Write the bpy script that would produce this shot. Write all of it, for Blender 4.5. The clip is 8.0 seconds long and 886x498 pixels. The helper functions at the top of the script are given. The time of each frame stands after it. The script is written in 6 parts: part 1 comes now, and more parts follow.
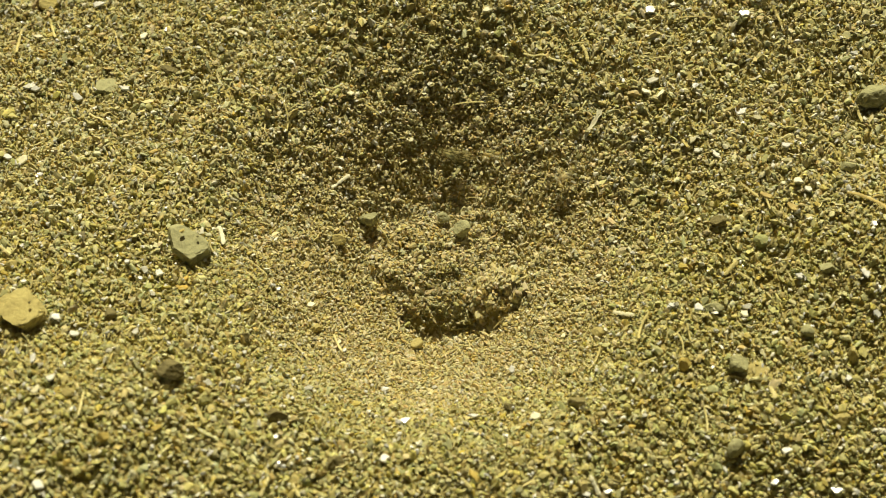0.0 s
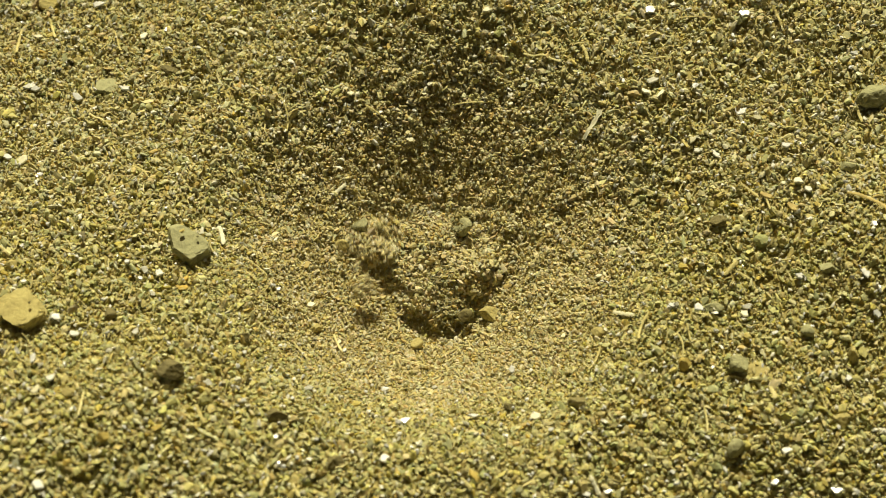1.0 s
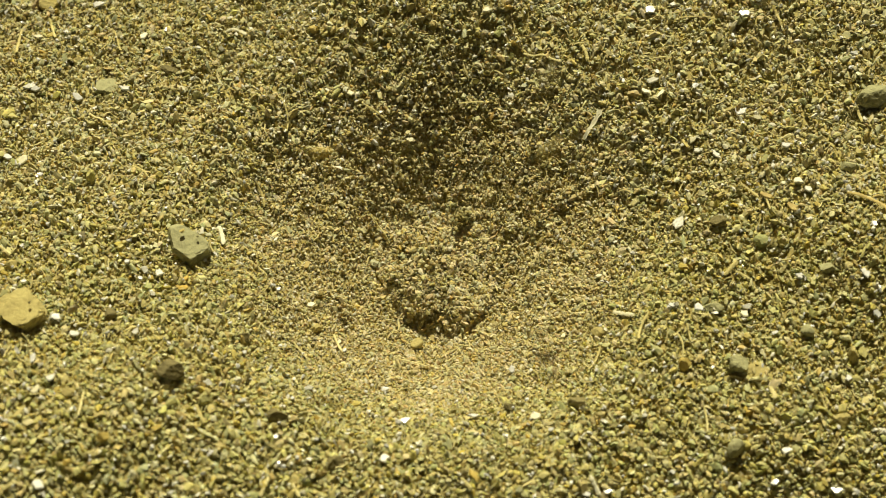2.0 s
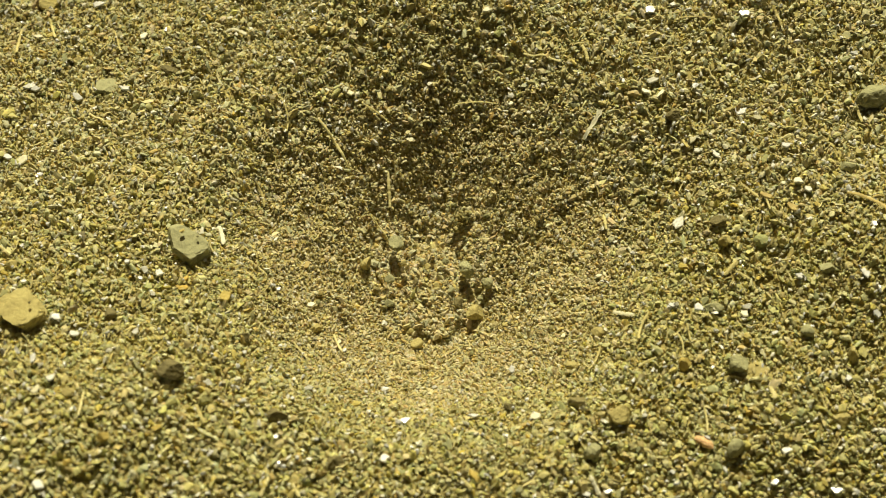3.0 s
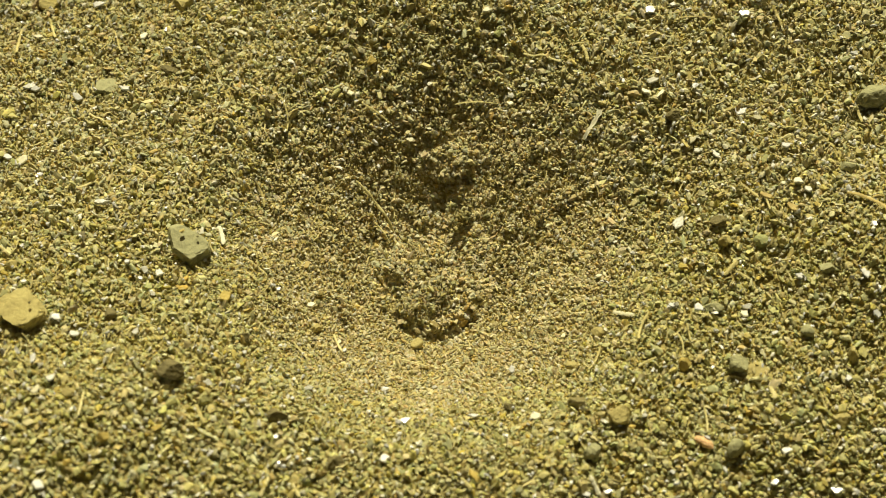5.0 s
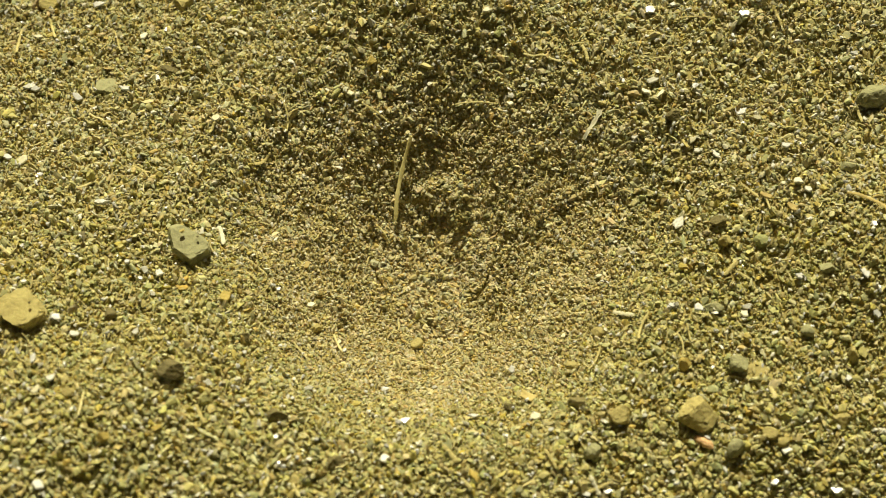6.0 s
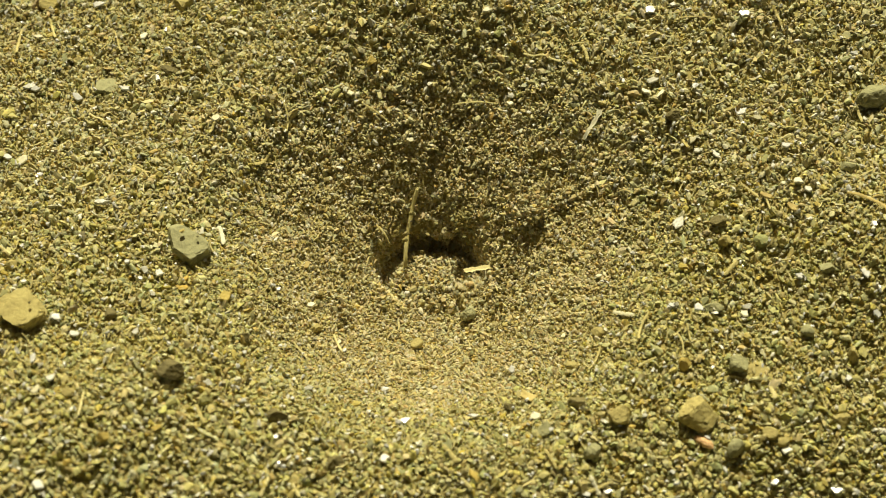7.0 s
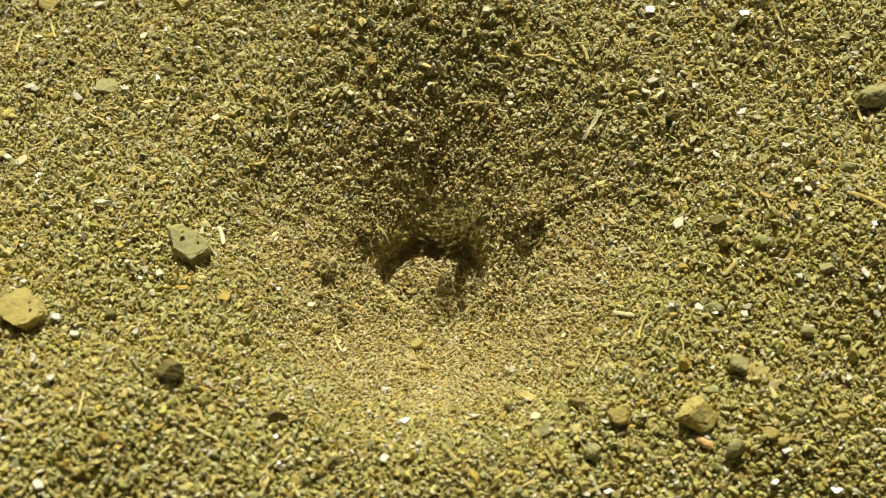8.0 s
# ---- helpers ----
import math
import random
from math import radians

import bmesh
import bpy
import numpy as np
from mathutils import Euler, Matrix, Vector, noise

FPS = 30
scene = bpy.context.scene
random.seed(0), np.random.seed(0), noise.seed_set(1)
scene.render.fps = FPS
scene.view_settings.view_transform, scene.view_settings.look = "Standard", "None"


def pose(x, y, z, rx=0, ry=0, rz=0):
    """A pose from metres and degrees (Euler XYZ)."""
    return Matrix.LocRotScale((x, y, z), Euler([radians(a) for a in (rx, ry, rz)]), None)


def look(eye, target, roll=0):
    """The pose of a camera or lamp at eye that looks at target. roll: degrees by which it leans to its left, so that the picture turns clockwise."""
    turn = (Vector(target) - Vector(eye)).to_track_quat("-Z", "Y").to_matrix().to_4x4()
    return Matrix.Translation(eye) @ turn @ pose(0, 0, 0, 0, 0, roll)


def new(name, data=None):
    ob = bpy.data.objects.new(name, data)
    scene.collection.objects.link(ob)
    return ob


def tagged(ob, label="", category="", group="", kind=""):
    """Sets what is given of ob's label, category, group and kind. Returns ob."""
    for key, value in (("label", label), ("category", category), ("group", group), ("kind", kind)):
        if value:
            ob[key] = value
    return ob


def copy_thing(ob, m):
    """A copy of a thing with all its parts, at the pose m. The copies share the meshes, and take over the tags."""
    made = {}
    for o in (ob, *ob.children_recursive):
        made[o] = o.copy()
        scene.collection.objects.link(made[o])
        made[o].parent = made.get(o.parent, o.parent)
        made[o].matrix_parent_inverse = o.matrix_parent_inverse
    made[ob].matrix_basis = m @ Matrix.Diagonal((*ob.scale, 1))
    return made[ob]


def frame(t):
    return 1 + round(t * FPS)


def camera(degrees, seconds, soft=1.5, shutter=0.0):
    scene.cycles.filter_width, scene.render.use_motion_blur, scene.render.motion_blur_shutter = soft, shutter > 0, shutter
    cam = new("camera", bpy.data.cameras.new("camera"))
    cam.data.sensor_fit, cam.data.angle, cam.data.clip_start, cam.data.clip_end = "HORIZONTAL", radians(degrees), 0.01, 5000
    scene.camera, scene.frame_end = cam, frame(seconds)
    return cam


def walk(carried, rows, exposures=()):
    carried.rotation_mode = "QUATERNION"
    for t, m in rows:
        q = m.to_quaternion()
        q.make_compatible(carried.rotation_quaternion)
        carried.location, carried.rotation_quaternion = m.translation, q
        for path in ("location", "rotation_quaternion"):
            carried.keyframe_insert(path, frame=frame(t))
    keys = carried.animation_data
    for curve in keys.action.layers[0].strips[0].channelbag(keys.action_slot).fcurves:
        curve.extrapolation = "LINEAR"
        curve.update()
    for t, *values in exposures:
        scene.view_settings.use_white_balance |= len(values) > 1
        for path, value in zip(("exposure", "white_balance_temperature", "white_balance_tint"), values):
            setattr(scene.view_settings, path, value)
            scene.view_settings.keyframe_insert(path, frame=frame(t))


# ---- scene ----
# A conical sand pit, about 45 mm across, that a buried insect larva digs in dry soil.
MM = 0.001
EYE = Vector((0.0007, -0.0852, 0.1196))
AIM = Vector((0.0007, -0.0015, 0.0))
cam = camera(30, 8.0, soft=1.0, shutter=0.5)
cam.data.dof.use_dof = True
cam.data.dof.focus_distance = 0.154
cam.data.dof.aperture_fstop = 44
walk(cam, [(0.0, look(EYE, AIM)), (8.0, look(EYE, AIM))],
     exposures=[(0.0, 0.19, 7900, 4.5), (8.0, 0.19, 7900, 4.5)])

# ---- light ----
SUN_HEIGHT, SUN_TURN = 50.5, 1.0      # degrees above the ground, degrees to the left of +y (below 0: to the right)
world = bpy.data.worlds.new("sky")
scene.world = world
world.use_nodes = True
wn = world.node_tree
sky = wn.nodes.new("ShaderNodeTexSky")
sky.sky_type, sky.sun_disc = "NISHITA", False
sky.air_density, sky.dust_density, sky.ozone_density = 0.35, 6.0, 0.0
sky.sun_elevation, sky.sun_rotation = radians(SUN_HEIGHT), radians(-SUN_TURN)
haze = wn.nodes.new("ShaderNodeMix")          # a warm, dusty sky
haze.data_type, haze.blend_type = "RGBA", "MULTIPLY"
haze.inputs[0].default_value, haze.inputs[7].default_value = 1.0, (1.0, 0.89, 0.52, 1)
wn.links.new(sky.outputs[0], haze.inputs[6])
wn.links.new(haze.outputs[2], wn.nodes["Background"].inputs[0])
wn.nodes["Background"].inputs[1].default_value = 0.037
sun = new("sun", bpy.data.lights.new("sun", "SUN"))
sun.data.energy, sun.data.angle, sun.data.color = 5.0, radians(0.8), (0.99, 1.0, 0.83)
sx = -math.sin(radians(SUN_TURN)) * math.cos(radians(SUN_HEIGHT))
sy = math.cos(radians(SUN_TURN)) * math.cos(radians(SUN_HEIGHT))
sun.matrix_world = look((sx, sy, math.sin(radians(SUN_HEIGHT))), (0, 0, 0))


# ---- materials ----
def material(name, stops, grain=900.0, rough=0.85, island=0.8, bump=0.4, spec=0.25, stains=120.0, metal=0.0, sheer=0.0, deep=0.0, vary=0.0, speckle=0.28):
    """A mineral or dry plant surface: colour by piece, by stains and by fine grain, with a fine relief."""
    m = bpy.data.materials.new(name)
    m.use_nodes = True
    t, b = m.node_tree, m.node_tree.nodes["Principled BSDF"]

    def node(kind):
        return t.nodes.new(kind)

    place = node("ShaderNodeTexCoord")
    fine, broad = node("ShaderNodeTexNoise"), node("ShaderNodeTexNoise")
    fine.inputs["Scale"].default_value, fine.inputs["Detail"].default_value = grain * 4, 3
    broad.inputs["Scale"].default_value, broad.inputs["Detail"].default_value = stains, 3
    t.links.new(place.outputs["Object"], fine.inputs["Vector"])
    t.links.new(place.outputs["Object"], broad.inputs["Vector"])
    geo, info = node("ShaderNodeNewGeometry"), node("ShaderNodeObjectInfo")
    each = node("ShaderNodeMath")
    each.operation = "ADD"
    t.links.new(geo.outputs["Random Per Island"], each.inputs[0])
    t.links.new(info.outputs["Random"], each.inputs[1])
    wrap = node("ShaderNodeMath")
    wrap.operation = "FRACT"
    t.links.new(each.outputs[0], wrap.inputs[0])
    mix1, mix2 = node("ShaderNodeMix"), node("ShaderNodeMix")
    mix1.inputs[0].default_value, mix2.inputs[0].default_value = 1 - island, speckle
    t.links.new(wrap.outputs[0], mix1.inputs[2])
    t.links.new(broad.outputs["Fac"], mix1.inputs[3])
    t.links.new(mix1.outputs[0], mix2.inputs[2])
    t.links.new(fine.outputs["Fac"], mix2.inputs[3])
    ramp = node("ShaderNodeValToRGB")
    while len(ramp.color_ramp.elements) < len(stops):
        ramp.color_ramp.elements.new(0.5)
    for e, (p, c) in zip(ramp.color_ramp.elements, stops):
        e.position, e.color = p, (*c, 1)
    t.links.new(mix2.outputs[0], ramp.inputs[0])
    paint = ramp.outputs[0]
    if vary:                               # no two grains have quite the same hue, strength and lightness
        own, split, hsv = node("ShaderNodeTexWhiteNoise"), node("ShaderNodeSeparateColor"), node("ShaderNodeHueSaturation")
        own.noise_dimensions = "1D"
        t.links.new(wrap.outputs[0], own.inputs["W"])
        t.links.new(own.outputs["Color"], split.inputs[0])
        for k, (plug, mid, span) in enumerate((("Hue", 0.5, 0.045), ("Saturation", 1.0, 0.5), ("Value", 1.0, 0.5))):
            spread = node("ShaderNodeMapRange")
            spread.inputs["To Min"].default_value, spread.inputs["To Max"].default_value = mid - span * vary / 2, mid + span * vary / 2
            t.links.new(split.outputs[k], spread.inputs["Value"])
            t.links.new(spread.outputs[0], hsv.inputs[plug])
        t.links.new(paint, hsv.inputs["Color"])
        paint = hsv.outputs[0]
    t.links.new(paint, b.inputs["Base Color"])
    b.inputs["Roughness"].default_value, b.inputs["Specular IOR Level"].default_value = rough, spec
    b.inputs["Metallic"].default_value = metal
    b.inputs["Transmission Weight"].default_value = sheer
    if deep:                               # grains let some light through
        b.inputs["Subsurface Weight"].default_value, b.inputs["Subsurface Scale"].default_value = deep, 0.00025
        b.inputs["Subsurface Radius"].default_value = (1.0, 0.75, 0.3)
    relief = node("ShaderNodeBump")
    relief.inputs["Strength"].default_value, relief.inputs["Distance"].default_value = bump, 0.00008
    t.links.new(fine.outputs["Fac"], relief.inputs["Height"])
    t.links.new(relief.outputs[0], b.inputs["Normal"])
    return m


SAND_STOPS = [(0.02, (0.239, 0.208, 0.110)), (0.12, (0.317, 0.282, 0.139)), (0.22, (0.441, 0.346, 0.133)), (0.34, (0.403, 0.371, 0.167)),
              (0.46, (0.317, 0.332, 0.191)), (0.58, (0.431, 0.391, 0.179)), (0.68, (0.461, 0.401, 0.231)), (0.78, (0.470, 0.436, 0.207)),
              (0.88, (0.480, 0.470, 0.312)), (0.97, (0.595, 0.589, 0.530))]


def tinted(red, green, blue):
    return [(p, (c[0] * red, c[1] * green, c[2] * blue)) for p, c in SAND_STOPS]


# Weathered sand on the land, freshly dug redder sand in the pit, and darker sand for what is thrown and for the mound.
SAND = material("sand", tinted(1.0, 1.0, 0.95), island=0.95, bump=0.5, deep=0.08, vary=0.7, speckle=0.16)
PALE = material("pale_sand", tinted(1.0, 1.0, 1.1), island=0.95, bump=0.5, deep=0.08, vary=0.8, speckle=0.16)
FRESH = material("fresh_sand", tinted(1.095, 1.05, 1.2), island=0.95, bump=0.5, deep=0.08, vary=0.6, speckle=0.16)
# Flung clods and crumbs: their backlit, shaded side is put into the colour.
SHADED = material("shaded_sand", tinted(0.52, 0.49, 0.38), island=0.8, rough=0.7, spec=0.4, bump=0.5)
# Mound's crust: damp sand, its colour also darkened for the face away from the sun.
MOIST_SHADED = material("moist_shaded_sand", tinted(0.84, 0.81, 0.85), island=0.95, rough=0.75, bump=0.5, deep=0.1, vary=0.8, speckle=0.16)
SOIL = material("soil", [(0.2, (0.20, 0.16, 0.06)), (0.5, (0.32, 0.265, 0.10)), (0.8, (0.42, 0.36, 0.15))], island=0.0, stains=900.0, bump=0.8)
FIBRE = material("fibre", [(0.1, (0.260, 0.215, 0.091)), (0.5, (0.403, 0.345, 0.150)), (0.9, (0.598, 0.533, 0.286))], rough=0.65, bump=0.2)


# ---- ground ----
PIT_R, PIT_SLOPE, PIT_SOFT, PIT_FLOOR = 22.6, 0.67, 2.5, 4.5


HOLE = (-0.2, 4.7, 5.1, 4.8)      # x, y, radius and depth
# Small clumps in the sand: wavelength, heading, phase and height.
CLUMPS = [(1.3, 0.3, 0.0, 0.05), (1.7, 1.4, 1.0, 0.06), (2.3, 2.5, 2.0, 0.08), (1.5, 2.0, 4.0, 0.05), (3.4, 0.9, 3.0, 0.09), (2.0, 3.0, 5.0, 0.06)]


def pit_z(x, y):
    """Height of the pit's walls and of the land round it, all in millimetres; the pit's axis is x = y = 0."""
    ang = np.arctan2(y, x)
    r = np.hypot(x, y)
    waver = 3.2 * np.sin(ang) - 2.0 * np.cos(2 * ang) + 0.7 * np.sin(2 * ang + 0.6) + 0.5 * np.sin(3 * ang + 2.0) + 0.3 * np.sin(7 * ang) - 1.3 * np.exp(-((ang - 0.8) / 0.35) ** 2)
    rim = PIT_R + waver * r * r / (r * r + 120.0)
    rr = np.sqrt(r * r + PIT_FLOOR ** 2) - 1.2
    flank = 0.24 * np.exp(-3.0 * (1 - np.cos(ang - 0.35))) + 0.2 * np.exp(-3.0 * (1 - np.cos(ang - 2.8)))     # gentler on both sides
    lean = 1 - flank * r * r / (r * r + 30.0)
    cone = -PIT_SLOPE * lean * PIT_SOFT * np.log1p(np.exp(np.clip((rim - rr) / PIT_SOFT, -40, 40)))
    fade = np.exp(-(r / 90.0) ** 2)
    cone = cone + 3.6 * np.exp(-((x + 2.8) / 10.8) ** 2) / (1 + np.exp(-np.clip((y - 12.5) / 3.0, -30, 30)))     # the far wall is the steepest
    lumps = (0.45 * np.sin(x * 0.21 + 1.3) * np.sin(y * 0.26 + 0.4) + 0.28 * np.sin(x * 0.47 - y * 0.31 + 2.0)
             + 0.16 * np.sin(x * 0.93 + y * 0.77) * np.sin(y * 1.1 - x * 0.35))
    rough = 0.35 + 1.15 / (1 + np.exp(-np.clip((y - 3) / 3.0, -30, 30)))
    for wave, way, start, high in CLUMPS:
        lumps = lumps + rough * high * np.sin((x * math.cos(way) + y * math.sin(way)) * 6.283 / wave + start + 1.3 * np.sin(x * 0.9 + way) + 1.1 * np.sin(y * 1.1 - way))
    return cone + (0.005 * x * y + 4.0 * np.exp(-((x - 41) / 9) ** 2 - ((y + 1) / 9) ** 2) - 0.0195 * (1 + 0.5 / (1 + np.exp(np.clip((22 - x) / 4, -30, 30))) + 0.25 / (1 + np.exp(np.clip((x + 14) / 4, -30, 30)))) * np.clip(-y - 14, 0, 30) ** 2) * fade + lumps * fade * np.clip(r / 9.0, 0.5, 1)


def ground_z(x, y):
    """The same with the hole that the larva has dug into the pit's bottom; loose sand fills it most of the time."""
    r = np.hypot(x - HOLE[0], (y - HOLE[1]) * 1.1) + 0.5 * np.sin(np.arctan2(y - HOLE[1], x - HOLE[0]) * 3.0 + 0.8)
    return pit_z(x, y) - HOLE[3] / (1 + np.exp(np.clip((r - HOLE[2]) / 0.3, -40, 40)))


def mesh_from(name, verts, faces, mat, smooth=True):
    """A mesh of faces with equal numbers of corners, out of number arrays."""
    me = bpy.data.meshes.new(name)
    n, k = faces.shape
    me.vertices.add(len(verts))
    me.vertices.foreach_set("co", np.ascontiguousarray(verts, dtype=np.float32).ravel())
    me.loops.add(n * k)
    me.loops.foreach_set("vertex_index", np.ascontiguousarray(faces, dtype=np.int32).ravel())
    me.polygons.add(n)
    me.polygons.foreach_set("loop_start", np.arange(0, n * k, k, dtype=np.int32))
    me.polygons.foreach_set("use_smooth", np.full(n, smooth))
    me.update(calc_edges=True)
    me.validate()
    me.materials.append(mat)
    return me


def build_ground():
    """One sheet: fine rings round the pit, ever wider ones out to the horizon."""
    rings = [0.25 * i for i in range(1, 300)]
    while rings[-1] < 4.0e6:
        rings.append(rings[-1] * 1.18)
    spokes = 420
    ang = np.linspace(0, 2 * np.pi, spokes, endpoint=False)
    rad = np.array(rings)
    x, y = rad[:, None] * np.cos(ang), rad[:, None] * np.sin(ang)
    z = ground_z(x, y) - 0.12
    v = np.vstack([np.array([[0, 0, ground_z(np.array(0.0), np.array(0.0)) - 0.12]]), np.stack([x, y, z], -1).reshape(-1, 3)]) * MM
    i, j = np.meshgrid(np.arange(len(rings) - 1), np.arange(spokes), indexing="ij")
    a, b = 1 + i * spokes + j, 1 + i * spokes + (j + 1) % spokes
    quads = np.stack([a, a + spokes, b + spokes, b], -1).reshape(-1, 4)
    hub = np.stack([np.zeros(spokes, int), 1 + np.arange(spokes), 1 + (np.arange(spokes) + 1) % spokes, np.zeros(spokes, int)], -1)
    me = mesh_from("ground", v, quads, SOIL)
    bm = bmesh.new()
    bm.from_mesh(me)
    bm.verts.ensure_lookup_table()
    for _, p, q, _ in hub:
        bm.faces.new((bm.verts[0], bm.verts[p], bm.verts[q])).smooth = True
    bm.to_mesh(me)
    bm.free()
    return tagged(new("ground", me), "dry sandy soil with a funnel-shaped pit", "ground", kind="structure")


build_ground()


# ---- loose sand ----
rng = np.random.default_rng(7)


def ball(level):
    bm = bmesh.new()
    bmesh.ops.create_icosphere(bm, subdivisions=level, radius=1.0)
    v = np.array([tuple(p.co) for p in bm.verts])
    f = np.array([[p.index for p in q.verts] for q in bm.faces])
    bm.free()
    return v, f


BALL1, BALL2 = ball(1), ball(2)


def grain_shapes(n, base, rough):
    """Worn, angular little stones: squashed, dented, cut by a few planes."""
    out = []
    for _ in range(n):
        v = base[0] * rng.uniform(1 - rough, 1 + rough, (len(base[0]), 1)) + rng.normal(0, rough * 0.4, base[0].shape)
        for _ in range(5):
            way = rng.normal(size=3)
            way /= np.linalg.norm(way)
            d = v @ way
            cut = rng.uniform(0.42, 0.8)
            v = v - np.outer(np.maximum(d - cut, 0), way)
        v = v * np.array([rng.uniform(1.0, 1.9), rng.uniform(0.75, 1.15), rng.uniform(0.45, 0.9)])
        out.append(v)
    return out


def turns(n):
    """Random rotation matrices."""
    q = rng.normal(size=(n, 4))
    q /= np.linalg.norm(q, axis=1)[:, None]
    w, x, y, z = q.T
    return np.stack([np.stack([1 - 2 * (y * y + z * z), 2 * (x * y - z * w), 2 * (x * z + y * w)], -1),
                     np.stack([2 * (x * y + z * w), 1 - 2 * (x * x + z * z), 2 * (y * z - x * w)], -1),
                     np.stack([2 * (x * z - y * w), 2 * (y * z + x * w), 1 - 2 * (x * x + y * y)], -1)], -2)


def grain_mesh(name, at, size, base, mat, rough=0.2, smooth=False):
    """Many grains joined: centres and mean radii in millimetres."""
    shapes = np.array(grain_shapes(40, base, rough))
    pick = rng.integers(0, len(shapes), len(at))
    v = np.einsum("nij,nkj->nki", turns(len(at)), shapes[pick]) * size[:, None, None] + at[:, None, :]
    k = len(base[0])
    f = (base[1][None] + (np.arange(len(at)) * k)[:, None, None]).reshape(-1, 3)
    return mesh_from(name, v.reshape(-1, 3) * MM, f, mat, smooth)


def scatter(step, x0, x1, y0, y1, jitter=0.75):
    gx, gy = np.meshgrid(np.arange(x0, x1, step), np.arange(y0, y1, step))
    p = np.stack([gx.ravel(), gy.ravel()], -1)
    return p + rng.uniform(-jitter, jitter, p.shape) * step


def build_sand():
    """Three sizes of grain, finer inside the pit, where the coarse ones have been thrown out."""
    fine, main = scatter(0.33, -47, 47, -33, 33), scatter(0.42, -47, 47, -33, 33, 0.9)
    dust = scatter(0.275, -22, 22, -22, 25, 0.9)
    dust = dust[np.hypot(dust[:, 0], dust[:, 1] - 1) < 22]
    fine, main = (p[abs(p[:, 0]) < 39 + 0.17 * (p[:, 1] + 28)] for p in (fine, main))
    a, r = rng.uniform(0, 2 * np.pi, 3600), rng.normal(HOLE[2], 0.7, 3600)          # the hole's steep wall
    lining = np.column_stack([HOLE[0] + np.cos(a) * (r - 0.5 * np.sin(a * 3.0 + 0.8)), HOLE[1] + np.sin(a) * (r - 0.5 * np.sin(a * 3.0 + 0.8)) / 1.1])
    coarse = scatter(3.6, -47, 47, -33, 33, 1.0)
    coarse = coarse[np.hypot(coarse[:, 0], coarse[:, 1]) > 19]
    far = scatter(1.0, -85, 85, -75, 80, 1.0)
    far = far[((abs(far[:, 0]) > 38.5 + 0.17 * (far[:, 1] + 28)) | (abs(far[:, 1]) > 32)) & (np.hypot(far[:, 0], far[:, 1]) < 78)]

    def lay(p, mid, spread, low, high, inside, lift):
        k = inside + (1 - inside) * np.clip((np.hypot(p[:, 0], p[:, 1]) - 14) / 9, 0, 1)
        near = 1 + 0.28 * np.clip((-p[:, 1] - 12) / 12, 0, 1)
        size = np.clip(mid * k * near * np.exp(rng.normal(0, spread, len(p))), low, high)
        z = ground_z(p[:, 0], p[:, 1]) + rng.uniform(-0.07, 0.07, len(p)) * k * (1 + 1.9 / (1 + np.exp(-np.clip((p[:, 1] - 6) / 3.0, -30, 30)))) + lift * k * size
        return np.column_stack([p, z]), size

    sets = [lay(fine, 0.172, 0.3, 0.07, 0.3, 0.85, 0.1), lay(main, 0.2, 0.38, 0.09, 0.44, 0.70, 0.4), lay(dust, 0.135, 0.38, 0.07, 0.34, 0.9, 0.3), lay(lining, 0.2, 0.3, 0.1, 0.4, 0.9, 0.1), lay(far, 0.42, 0.35, 0.2, 1.0, 1.0, 0.2)]
    at, size = np.vstack([s[0] for s in sets]), np.concatenate([s[1] for s in sets])
    worn = rng.random(len(at)) < 0.5
    dug = np.hypot(at[:, 0], at[:, 1] - 2.0) + rng.normal(0, 2.0, len(at)) < 17.0
    bleached = at[:, 1] + rng.normal(0, 5.0, len(at)) > 3.0
    for keep, rough, mat, words in ((worn & ~dug & ~bleached, 0.16, SAND, "dry olive-brown rounded sand grains on the soil"), (~worn & ~dug & ~bleached, 0.3, SAND, "dry olive-brown angular sand grains on the soil"),
                                    (worn & ~dug & bleached, 0.16, PALE, "dry greyish bleached rounded sand grains on the soil"), (~worn & ~dug & bleached, 0.3, PALE, "dry greyish bleached angular sand grains on the soil"),
                                    (worn & dug, 0.16, FRESH, "freshly dug ochre-brown rounded sand in the pit"), (~worn & dug, 0.3, FRESH, "freshly dug ochre-brown angular sand in the pit")):
        tagged(new("sand", grain_mesh("sand", at[keep], size[keep], BALL1, mat, rough)), words, "sand", kind="stuff")
    at, size = lay(coarse, 0.36, 0.25, 0.24, 0.6, 0.9, 0.25)
    near = np.argsort(np.hypot(at[:, 0], at[:, 1] + 6))[:300]
    shapes = [mesh_from("grit_grain", v * MM, BALL2[1], SAND, False) for v in grain_shapes(24, BALL2, 0.12)]
    for i in near:
        ob = new("grit_grain", shapes[int(rng.integers(24))])
        ob.matrix_world = pose(*(at[i] * MM), *rng.uniform(-180, 180, 3)) @ Matrix.Scale(float(size[i]), 4)
        tagged(ob, "coarse angular grit grain lying on the sand", "grit", "coarse grit on the sand")
    rest_of = np.setdiff1d(np.arange(len(at)), near)
    tagged(new("grit", grain_mesh("grit", at[rest_of], size[rest_of], BALL2, SAND, 0.12)),
           "coarse angular grit strewn over the sand", "grit", kind="stuff")


